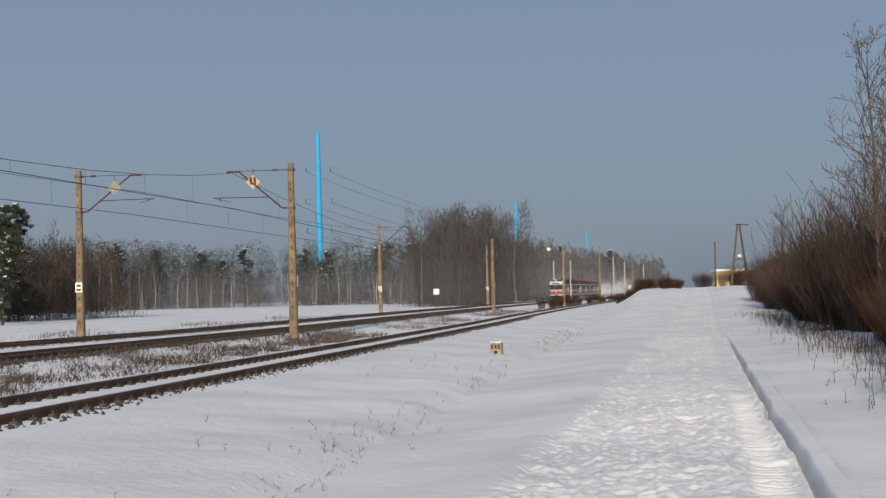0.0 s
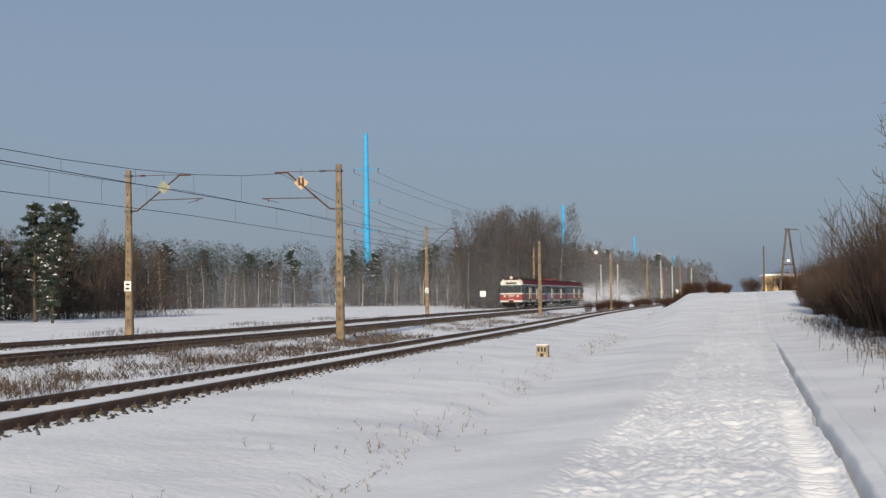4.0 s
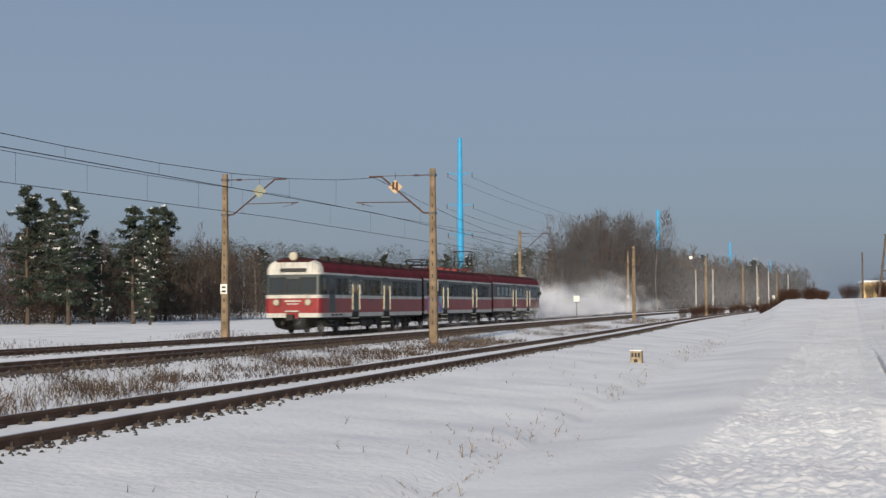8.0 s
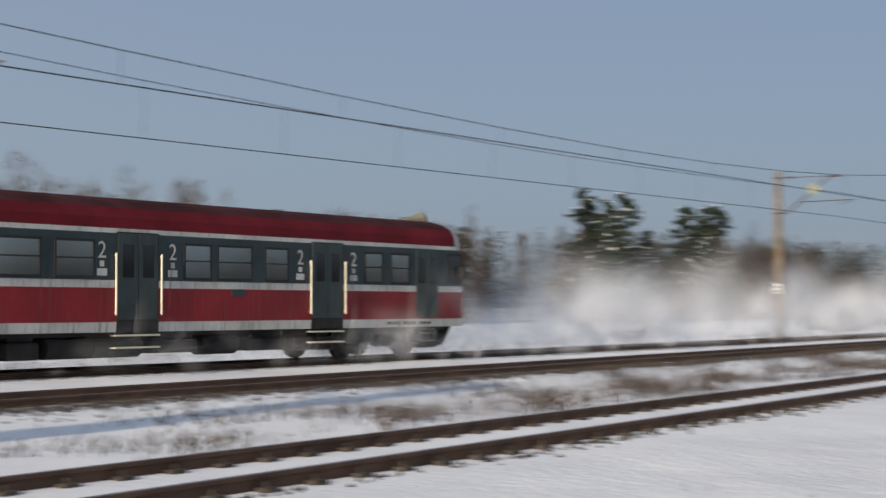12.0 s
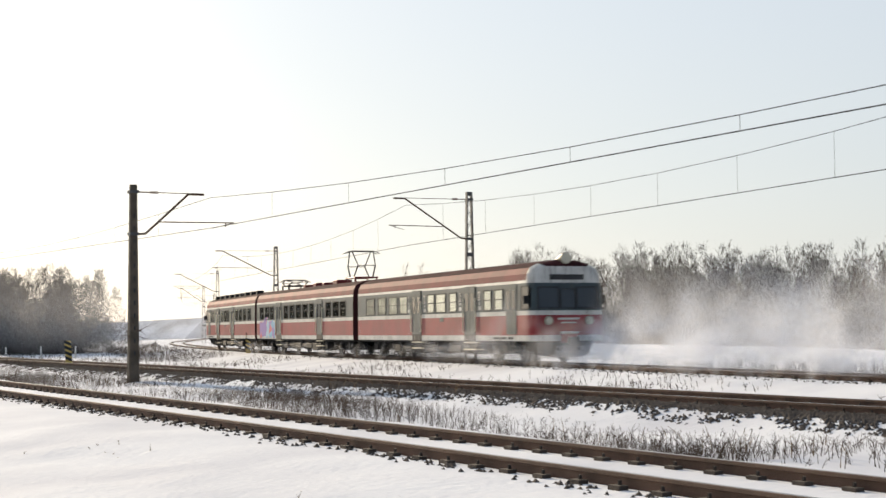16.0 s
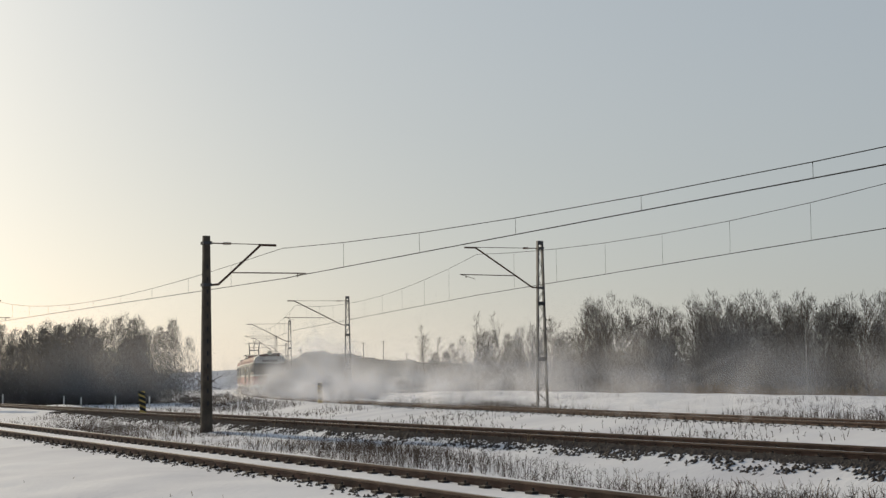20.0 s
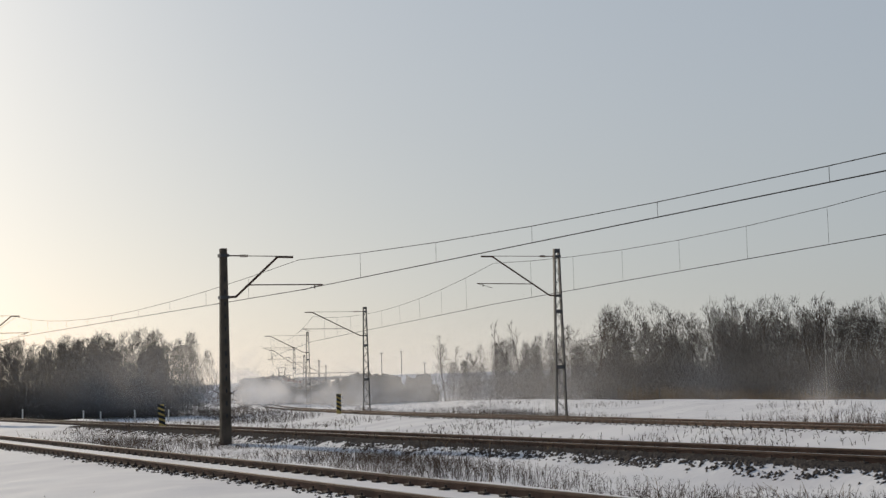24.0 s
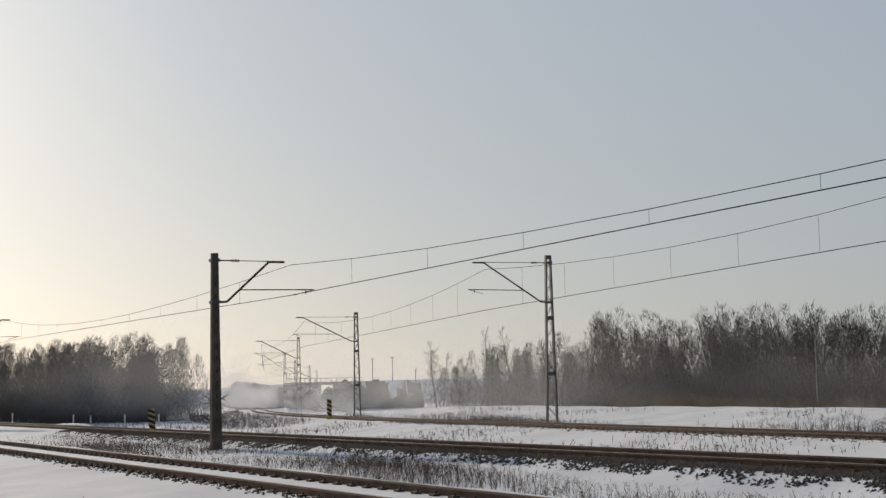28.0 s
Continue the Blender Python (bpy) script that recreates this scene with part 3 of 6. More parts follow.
M_WHEEL = mat("worn_wheel_steel", (0.06, 0.052, 0.047), 0.6, 0.5, 0.3, 4.0)
M_PANTO = mat("red_pantograph_paint", (0.17, 0.022, 0.02), 0.5, 0.1, 0.3, 4.0)
M_LAMPCASE = mat("grimy_cream_lamp_case", (0.26, 0.24, 0.18), 0.5, 0, 0.3, 4.0)
M_LAMP = mat("glass_headlamp_lens", (0.46, 0.43, 0.34), 0.12, 0, 0.1, 6.0, spec=0.7)

Z_BANDS = [0.79, 1.00, 1.72, 1.88, 2.87, 2.97, 3.20, 3.42, 3.58, 3.68, 3.73]
Y_BANDS = [1.425, 1.44, 1.44, 1.44, 1.43, 1.42, 1.39, 1.28, 0.98, 0.58, 0.0]
SIDE_MI = [2, 0, 2, 3, 2, 1, 1, 4, 4, 4]
FACE_MI = [2, 0, 2, 3, 2, 2, 2, 2, 4, 4]
BODY_MATS = (M_RED, M_ROOFRED, M_TWHITE, M_TGREY, M_ROOF)


def seat_mesh():
    bm = bmesh.new()
    box(bm, -0.05, 0.05, -0.46, 0.46, 0.12, 0.92)
    box(bm, -0.48, 0.48, -0.46, 0.46, 0.30, 0.42)
    bevelled(bm, 0.03)
    me = bpy.data.meshes.new("seat")
    bm.to_mesh(me)
    bm.free()
    me.materials.append(mat("brown_seat_vinyl", (0.11, 0.05, 0.035), 0.6, 0, 0.2, 3.0))
    return me


SEAT_MESH = seat_mesh()


def body(parent, length, cab, wins):
    """Shell from x=0 to x=length; cab: the end at x=length is a rounded driving cab."""
    bm = bmesh.new()
    rings = [(0.0, 1.0, 0.0)]
    if cab:
        rings += [(length - 0.50, 1.0, 0.0), (length - 0.28, 0.99, 0.015), (length - 0.10, 0.955, 0.06), (length - 0.02, 0.90, 0.12), (length, 0.84, 0.17)]
    else:
        rings += [(length, 1.0, 0.0)]
    loops = []
    for x, s, drop in rings:
        row = []
        for sgn in (1, -1):
            side = []
            for y, z in zip(Y_BANDS, Z_BANDS):
                zz = z - drop * max(0, z - 2.95) / 0.9
                xx = x - (0.10 * max(0, (z - 1.9)) if cab and x > length - 0.35 and z > 1.9 else 0)
                side.append(bm.verts.new((xx, sgn * y * s, zz)))
            row.append(side)
        loops.append(row)
    nb = len(Z_BANDS) - 1
    for r, (A, B) in enumerate(zip(loops, loops[1:])):
        front = cab and r >= 1
        for k in range(2):
            for i in range(nb):
                if r == 0 and i == 3:            # window band, with its openings
                    x1 = rings[1][0]
                    us = sorted({0.0, x1, *(c for w in wins for c in w)})
                    zs = [Z_BANDS[3], 1.95, 2.68, Z_BANDS[4]]
                    sg = 1 if k == 0 else -1
                    for xa, xb in zip(us, us[1:]):
                        for za, zb in zip(zs, zs[1:]):
                            if za == 1.95 and any(w[0] - 1e-6 <= xa and xb <= w[1] + 1e-6 for w in wins):
                                continue
                            c4 = [bm.verts.new((xx, sg * (1.44 - 0.01 * (zz - 1.88) / 0.99), zz)) for xx, zz in ((xa, za), (xb, za), (xb, zb), (xa, zb))]
                            bm.faces.new(c4 if k == 0 else c4[::-1]).material_index = SIDE_MI[3]
                    continue
                q = (A[k][i], B[k][i], B[k][i + 1], A[k][i + 1])
                f = bm.faces.new(q if k == 0 else q[::-1])
                f.material_index = (FACE_MI if front else SIDE_MI)[i]
    for row, rev, mi in ((loops[0], False, [4] * nb), (loops[-1], True, FACE_MI if cab else [4] * nb)):
        for i in range(nb):
            q = (row[0][i], row[0][i + 1], row[1][i + 1], row[1][i])
            vs = list(dict.fromkeys(q))
            f = bm.faces.new(vs[::-1] if rev else vs)
            f.material_index = mi[i]
    bmesh.ops.remove_doubles(bm, verts=bm.verts[:], dist=1e-5)
    bmesh.ops.recalc_face_normals(bm, faces=bm.faces[:])
    shell = part("body", bm, BODY_MATS, parent)
    bm = bmesh.new()
    box(bm, 0.1, length - 0.6, -1.38, 1.38, 0.98, 1.05)
    part("floor_pan", bm, M_UNDER, parent)
    bm = bmesh.new()
    box(bm, 0.1, length - 2.6, -1.34, 1.34, 2.80, 2.86)
    part("ceiling_lining", bevelled(bm, 0.02), M_LINING, parent, "cream ceiling panels")
    x = 1.2
    while x < length - 3.0:
        for sg in (1, -1):
            o = new("seat", SEAT_MESH)
            o.parent = parent
            o.location = (x, sg * 0.86, 1.05)
        x += 1.75
    return shell


def framed_window(parent, x0, x1, side, z0=1.95, z1=2.68, split=True):
    w = 1.44
    bm = bmesh.new()
    box(bm, x0, x1, side * (w - 0.02), side * (w + 0.004), z0, z1)
    pane = part("window", bm, M_PANE if split else M_GLASS, parent, "dark glazed carriage window")
    bm = bmesh.new()
    a, b = side * (w - 0.005), side * (w + 0.016)
    lo, hi = min(a, b), max(a, b)
    f = 0.035
    box(bm, x0 - f, x0 + f * 0.4, lo, hi, z0 - f, z1 + f)
    box(bm, x1 - f * 0.4, x1 + f, lo, hi, z0 - f, z1 + f)
    box(bm, x0 + f * 0.4, x1 - f * 0.4, lo, hi, z0 - f, z0 + f * 0.4)
    box(bm, x0 + f * 0.4, x1 - f * 0.4, lo, hi, z1 - f * 0.4, z1 + f)
    if split:
        zm = z0 + (z1 - z0) * 0.52
        box(bm, x0 + f * 0.4, x1 - f * 0.4, lo, hi, zm - 0.015, zm + 0.015)
    part("frame", bm, M_RUBBER, pane)


def side_door(parent, x0, x1, side):
    w = 1.44
    lo, hi = sorted((side * (w - 0.02), side * (w + 0.010)))
    bm = bmesh.new()
    box(bm, x0, x1, lo, hi, 0.79, 2.90)
    # flat panel: the recess's shade is put in as dark colour
    well = part("doorway", bm, M_UNDER, parent, "flat dark doorway panel, recess shade in its colour")
    xm = (x0 + x1) / 2
    for a, b in ((x0 + 0.03, xm - 0.008), (xm + 0.008, x1 - 0.03)):
        bm = bmesh.new()
        l2, h2 = sorted((side * (w + 0.006), side * (w + 0.020)))
        box(bm, a, b, l2, h2, 1.05, 2.87)
        leaf = part("door_leaf", bevelled(bm, 0.004), M_DOOR, well)
        bm = bmesh.new()
        l3, h3 = sorted((side * (w + 0.018), side * (w + 0.024)))
        box(bm, a + 0.12, b - 0.12, l3, h3, 1.94, 2.64)
        part("door_window", bm, M_GLASS, well)
    for xx in (x0 - 0.055, x1 + 0.055):
        bm = bmesh.new()
        yy = side * (w + 0.045)
        tube(bm, (xx, yy, 1.15), (xx, yy, 2.45), 0.024, n=8)
        for zz in (1.2, 2.4):
            tube(bm, (xx, side * w, zz), (xx, yy, zz), 0.018, n=6)
        part("handrail", bm, M_RAILING, parent, "cream vertical handrail")
    bm = bmesh.new()
    for k, zz in enumerate((0.44, 0.70)):
        lo, hi = sorted((side * 1.15, side * 1.45))
        box(bm, x0 - 0.05, x1 + 0.05, lo, hi, zz, zz + 0.035)
    part("step", bm, M_RAILING, parent, "pale worn step edges")


def bogie(parent, xc):
    bm = bmesh.new()
    for s in (1, -1):
        box(bm, xc - 1.75, xc + 1.75, s * 1.0 - 0.07, s * 1.0 + 0.07, 0.42, 0.66)
        for dx in (-1.3, 1.3):
            box(bm, xc + dx - 0.22, xc + dx + 0.22, s * 1.05 - 0.1, s * 1.05 + 0.1, 0.33, 0.60)
            tube(bm, (xc + dx * 0.62, s * 1.05, 0.40), (xc + dx * 0.62, s * 1.05, 0.76), 0.09)
        tube(bm, (xc - 0.3, s * 1.08, 0.45), (xc + 0.3, s * 1.08, 0.45), 0.16)
    box(bm, xc - 0.35, xc + 0.35, -1.0, 1.0, 0.45, 0.78)
    b = part("bogie", bm, M_UNDER, parent, "grimy steel bogie")
    for dx in (-1.3, 1.3):
        for s in (1, -1):
            bm = bmesh.new()
            tube(bm, (xc + dx, s * 0.70, 0.47), (xc + dx, s * 0.83, 0.47), 0.47, 0.47, 20)
            tube(bm, (xc + dx, s * 0.83, 0.47), (xc + dx, s * 0.88, 0.47), 0.38, 0.34, 20)
            part("wheel", bm, M_WHEEL, b)


def underframe(parent, x0, x1, seed):
    rs = random.Random(seed)
    bm = bmesh.new()
    box(bm, x0, x1, -1.30, 1.30, 0.70, 0.80)
    part("underframe", bm, M_UNDER, parent)
    x = x0 + 4.9
    while x < x1 - 5.6:
        w = rs.uniform(0.6, 1.5)
        bm = bmesh.new()
        if rs.random() < 0.35:
            for s in (1, -1):
                tube(bm, (x, s * 1.05, 0.48), (x + w, s * 1.05, 0.48), 0.24, n=14)
            box(bm, x + 0.1, x + w - 0.1, -1.0, 1.0, 0.5, 0.72)
        else:
            lo_ = rs.uniform(0.20, 0.34)
            box(bm, x, x + w, -1.33, 1.33, lo_, 0.60)
            box(bm, x + 0.08, x + w - 0.08, -1.25, 1.25, 0.60, 0.74)
            bevelled(bm, 0.04)
        part("equipment_box", bm, M_UNDER, parent)
        bm = bmesh.new()
        tube(bm, (x + w, 1.2, 0.62), (x + w + 0.9, 1.2, 0.55), 0.025, n=6)
        part("pipe", bm, M_UNDER, parent)
        x += w + rs.uniform(0.08, 0.35)


def roof_vents(parent, xs):
    for x in xs:
        bm = bmesh.new()
        box(bm, x - 0.24, x + 0.24, 0.62, 1.06, 3.50, 3.80)
        bevelled(bm, 0.03)
        part("roof_vent", bm, M_UNDER, parent)


def cab_face(parent, L):
    """Windows, lamps, destination box and coupling of the driving end at x = L."""
    for y0, y1, z1 in ((-1.16, -0.36, 2.70), (-0.28, 0.28, 2.62), (0.36, 1.16, 2.70)):
        bm = bmesh.new()
        box(bm, L - 0.22, L - 0.012, y0, y1, 1.98, z1)
        for v in bm.verts:
            v.co.x -= 0.10 * (v.co.z - 1.9) - 0.012
        win = part("windscreen", bm, M_GLASS, parent, "dark cab windscreen")
        bm = bmesh.new()
        for a, b, c, d in ((y0 - 0.03, y0 + 0.01, 1.95, z1 + 0.03), (y1 - 0.01, y1 + 0.03, 1.95, z1 + 0.03), (y0, y1, 1.94, 1.98), (y0, y1, z1, z1 + 0.04)):
            box(bm, L - 0.02, L + 0.004, a, b, c, d)
        for v in bm.verts:
            v.co.x -= 0.10 * (v.co.z - 1.9) - 0.012
        part("frame", bm, M_RUBBER, win)
    for s in (1, -1):
        bm = bmesh.new()
        box(bm, L - 0.44, L - 0.16, s * 1.39 - 0.02, s * 1.39 + 0.035, 2.0, 2.68)
        part("corner_window", bm, M_GLASS, parent)
        bm = bmesh.new()
        tube(bm, (L - 0.05, s * 0.80, 1.52), (L + 0.10, s * 0.80, 1.52), 0.17, 0.16, 18)
        lamp = part("headlamp", bm, M_LAMPCASE, parent, "round headlamp in a grimy cream rim")
        bm = bmesh.new()
        tube(bm, (L + 0.095, s * 0.80, 1.52), (L + 0.115, s * 0.80, 1.52), 0.13, 0.11, 18)
        part("lens", bm, M_LAMP, lamp)
        bm = bmesh.new()
        tube(bm, (L - 0.1, s * 0.42, 0.52), (L + 0.22, s * 0.42, 0.52), 0.06, 0.06, 8)
        tube(bm, (L + 0.22, s * 0.42, 0.52), (L + 0.26, s * 0.42, 0.52), 0.09, 0.07, 10)
        part("air_hose", bm, M_UNDER, parent)
    bm = bmesh.new()
    box(bm, L - 0.30, L - 0.085, -0.66, 0.66, 2.98, 3.17)
    part("destination_box", bevelled(bm, 0.01), M_BLACK, parent, "dark unlit destination box")
    bm = bmesh.new()
    tube(bm, (L - 1.3, 0, 3.62), (L - 0.28, 0, 3.76), 0.06, 0.20, 16)
    tube(bm, (L - 0.28, 0, 3.76), (L - 0.12, 0, 3.76), 0.215, 0.215, 18)
    top = part("roof_lamp", bm, M_LAMPCASE, parent, "large conical roof headlamp")
    bm = bmesh.new()
    tube(bm, (L - 0.12, 0, 3.76), (L - 0.09, 0, 3.76), 0.20, 0.17, 18)
    part("lens", bm, M_LAMP, top)
    bm = bmesh.new()
    box(bm, L - 0.1, L + 0.12, -0.30, 0.30, 0.72, 1.06)
    bevelled(bm, 0.05)
    part("coupler_cover", bm, M_RED, parent, "red coupler box")
    bm = bmesh.new()
    box(bm, L - 0.05, L + 0.16, -0.34, 0.34, 1.05, 1.13)
    part("coupler_ledge", bevelled(bm, 0.02), M_TWHITE, parent)
    bm = bmesh.new()
    tube(bm, (L - 0.2, 0, 0.80), (L + 0.42, 0, 0.80), 0.11, 0.13, 12)
    box(bm, L + 0.30, L + 0.48, -0.18, 0.18, 0.66, 0.94)
    part("coupling", bm, M_UNDER, parent)
    bm = bmesh.new()
    ys = [-1.36, -1.15, -0.6, 0, 0.6, 1.15, 1.36]
    xs = [L - 0.75, L - 0.25, L - 0.02, L + 0.02, L - 0.02, L - 0.25, L - 0.75]
    bot = [0.42, 0.30, 0.20, 0.18, 0.20, 0.30, 0.42]
    r0 = [bm.verts.new((x - 0.06, y, 0.80)) for x, y in zip(xs, ys)]
    r1 = [bm.verts.new((x - 0.26, y * 0.86, b)) for x, y, b in zip(xs, ys, bot)]
    for i in range(6):
        bm.faces.new((r0[i], r0[i + 1], r1[i + 1], r1[i]))
    bmesh.ops.solidify(bm, geom=bm.faces[:], thickness=0.03)
    part("snow_plough", bm, M_UNDER, parent, "grey-brown plough apron under the cab")
    for s in (1, -1):
        bm = bmesh.new()
        box(bm, L - 0.36, L - 0.28, s * 1.44, s * 1.62, 2.12, 2.42)
        part("mirror", bm, M_RUBBER, parent)
    bm = bmesh.new()
    box(bm, L - 0.012, L + 0.006, -0.42, 0.42, 1.55, 1.62)
    box(bm, L - 0.012, L + 0.006, -0.30, 0.30, 1.42, 1.47)
    part("unit_number_bar", bm, M_TWHITE, parent)


END_WIN = ((0.26, 0.90), (2.68, 3.45), (3.83, 4.53), (7.53, 8.30), (8.80, 9.90), (10.15, 10.95), (13.6, 14.6), (15.0, 16.1), (16.6, 17.7), (18.3, 19.5))
END_DOOR = ((5.43, 6.64), (11.75, 12.95))
MID_WIN = ((0.9, 1.9), (2.3, 3.4), (3.7, 4.6), (7.2, 8.2), (8.6, 9.7), (10.1, 11.2), (11.6, 12.7), (13.1, 14.0), (16.5, 17.5), (17.9, 19.0), (19.3, 20.3))
MID_DOOR = ((5.3, 6.5), (14.6, 15.8))
L_END, L_MID = 20.9, 21.6


def class_marks(parent, x, side):
    bm = bmesh.new()
    cu = bpy.data.curves.new("class_number", 'FONT')
    cu.body, cu.size, cu.extrude = "2", 0.50, 0.002
    cu.align_x = 'CENTER'
    ob = new("class_number", cu)
    bm.free()
    cu.materials.append(M_TWHITE)
    ob.parent = parent
    ob.matrix_basis = pose(x, side * 1.452, 2.34, 90, 0, 180 if side > 0 else 0)
    bm = bmesh.new()
    lo, hi = sorted((side * 1.444, side * 1.450))
    box(bm, x - 0.14, x + 0.14, lo, hi, 1.97, 2.12)
    box(bm, x - 0.06, x + 0.06, lo, hi, 2.16, 2.28)
    part("notice", bm, M_TWHITE, parent)


def railcar(kind):
    """One car, front towards +x for a cab car. Origin on the rails at its middle."""
    if kind == "end":
        L = L_END
        t = thing("railcar", "red, white and grey-green electric railcar with driving cab", "train", "three-car train")
        holder = t
        body(holder, L, True, [(L - b, L - a) for a, b in END_WIN if a > 2.5])
        e2x = lambda e: L - e
        for side in (1, -1):
            for a, b in END_WIN:
                framed_window(holder, e2x(b), e2x(a), side, 1.95, 2.68 if a > 0.5 else 2.74, a > 0.5)
            for a, b in END_DOOR:
                side_door(holder, e2x(b), e2x(a), side)
                class_marks(holder, e2x(a) + 0.42, side)
                class_marks(holder, e2x(b) - 0.42, side)
            w = 1.44
            lo, hi = sorted((side * (w - 0.01), side * (w + 0.008)))
            bm = bmesh.new()
            box(bm, e2x(9.45), e2x(9.0), lo, hi, 1.56, 1.72)
            part("maker_plate", bm, M_DOOR, holder, "small grey plate")
            for k in range(14):
                if k % 5 != 4:
                    bm = bmesh.new()
                    box(bm, e2x(3.6) + 0.14 * k, e2x(3.6) + 0.14 * k + 0.09, lo, hi, 0.86, 0.94)
                    part("lettering_bar", bm, M_BLACK, holder)
            lo, hi = sorted((side * (w - 0.01), side * (w + 0.012)))
            for a, b in ((1.36, 1.84), (1.86, 2.34)):
                bm = bmesh.new()
                box(bm, e2x(b), e2x(a), lo, hi, 1.03, 2.87)
                leaf = part("crew_door", bevelled(bm, 0.004), M_DOOR, holder)
                l3, h3 = sorted((side * (w + 0.010), side * (w + 0.017)))
                bm = bmesh.new()
                box(bm, e2x(b) + 0.09, e2x(a) - 0.09, l3, h3, 1.95, 2.64)
                part("door_window", bm, M_GLASS, leaf)
            bm = bmesh.new()
            lo, hi = sorted((side * 1.20, side * 1.43))
            for zz in (0.40, 0.60):
                box(bm, e2x(2.2), e2x(1.5), lo, hi, zz, zz + 0.03)
            for xx in (e2x(2.2), e2x(1.5) - 0.03):
                box(bm, xx, xx + 0.03, lo, lo + 0.05, 0.40, 0.80)
            part("crew_step", bm, M_DOOR, holder, "grimy steps below the crew door")
        cab_face(holder, L)
        bogie(holder, 3.2)
        bogie(holder, L - 3.4)
        underframe(holder, 0.3, L - 0.7, 3)
        roof_vents(holder, [1.5 + 2.1 * k for k in range(9)])
    else:
        L = L_MID
        t = thing("railcar", "red, white and grey-green middle motor car with pantographs", "train", "three-car train")
        holder = t
        body(holder, L, False, [(L - b, L - a) for a, b in MID_WIN])
        for side in (1, -1):
            for a, b in MID_WIN:
                framed_window(holder, L - b, L - a, side)
            for a, b in MID_DOOR:
                side_door(holder, L - b, L - a, side)
        bogie(holder, 3.1)
        bogie(holder, L - 3.1)
        underframe(holder, 0.3, L - 0.3, 9)
        pantograph(holder, L - 4.0, False)
        pantograph(holder, 3.4, True)
        bm = bmesh.new()
        bm.free()
        for x, w_, z_ in ((6.6, 0.9, 3.92), (9.2, 0.5, 3.86), (11.0, 0.7, 3.9), (13.4, 0.5, 3.86)):
            bm = bmesh.new()
            box(bm, x, x + w_, -0.42, 0.42, 3.66, z_)
            part("roof_box", bevelled(bm, 0.04), M_PANTO, holder, "dark red roof equipment box")
        graffiti(holder, L - 4.9, L - 1.2)
    bm = bmesh.new()
    box(bm, -0.22, 0.02, -0.62, 0.62, 0.95, 3.1)
    part("gangway", bevelled(bm, 0.02), M_RUBBER, holder)
    for o in holder.children:
        o.matrix_parent_inverse = Matrix.Identity(4)
        o.location.x -= L / 2
    return t


def pantograph(parent, x, raised):
    bm = bmesh.new()
    for s in (1, -1):
        for dx in (-0.8, 0.8):
            tube(bm, (x + dx, s * 0.55, 3.60), (x + dx, s * 0.55, 3.88), 0.06, 0.05)
    for s in (1, -1):
        tube(bm, (x - 0.95, s * 0.55, 3.90), (x + 0.95, s * 0.55, 3.90), 0.035)
    for dx in (-0.9, 0.9):
        tube(bm, (x + dx, -0.6, 3.90), (x + dx, 0.6, 3.90), 0.035)
    base = part("pantograph_base", bm, M_PANTO if raised else M_UNDER, parent, ("red" if raised else "grimy") + " pantograph frame on insulators")
    z1, z2 = (4.50, 5.20) if raised else (4.10, 4.20)
    wx = 0.95 if raised else 1.25
    for k in (1, -1):
        tubes = [("cross_tube", (x + k * wx, -0.45, z1), (x + k * wx, 0.45, z1), 0.022)]
        for s in (1, -1):
            tubes.append(("lower_arm", (x + k * 0.30, s * 0.5, 3.91), (x + k * wx, s * 0.45, z1), 0.04))
            tubes.append(("upper_arm", (x + k * wx, s * 0.45, z1), (x + k * 0.25, s * 0.55, z2), 0.032))
        for nm, a, b, r in tubes:
            bm = bmesh.new()
            tube(bm, a, b, r, n=6)
            part(nm, bm, M_UNDER, base)
    bm = bmesh.new()
    for k in (1, -1):
        tube(bm, (x + k * 0.25, -0.6, z2 + 0.05), (x + k * 0.25, 0.6, z2 + 0.05), 0.03, n=6)
        for s in (1, -1):
            tube(bm, (x + k * 0.25, s * 0.6, z2 + 0.05), (x + k * 0.25, s * 0.9, z2 - 0.08), 0.02, n=6)
    part("collector_shoe", bm, M_UNDER, base)


def graffiti(parent, x0, x1):
    m = bpy.data.materials.new("graffiti_paint")
    m.use_nodes = True
    n, l = m.node_tree.nodes, m.node_tree.links
    tc = n.new("ShaderNodeTexCoord")
    v = n.new("ShaderNodeTexVoronoi")
    v.inputs["Scale"].default_value = 1.7
    l.new(tc.outputs["Object"], v.inputs["Vector"])
    r = n.new("ShaderNodeValToRGB")
    r.color_ramp.interpolation = 'CONSTANT'
    cols = ((0.0, (0.10, 0.28, 0.42)), (0.3, (0.16, 0.08, 0.30)), (0.55, (0.22, 0.35, 0.45)), (0.75, (0.42, 0.06, 0.06)), (0.9, (0.30, 0.22, 0.40)))
    r.color_ramp.elements[0].color = (*cols[0][1], 1)
    for pos, c in cols[1:]:
        e = r.color_ramp.elements.new(pos)
        e.color = (*c, 1)
    l.new(v.outputs["Color"], r.inputs[0])
    l.new(r.outputs[0], n["Principled BSDF"].inputs["Base Color"])
    n["Principled BSDF"].inputs["Roughness"].default_value = 0.5
    bm = bmesh.new()
    rs = random.Random(4)
    x = x0
    while x < x1:
        w = rs.uniform(0.35, 0.7)
        h = rs.uniform(1.75, 2.15)
        box(bm, x, x + w, 1.436, 1.446 + 0.001 * rs.random(), rs.uniform(0.82, 0.98), h)
        x += w * 0.98
    part("graffiti", bm, m, parent, "blue and purple graffiti lettering, unreadable")


CAR_END = railcar("end")
CAR_MID = railcar("mid")
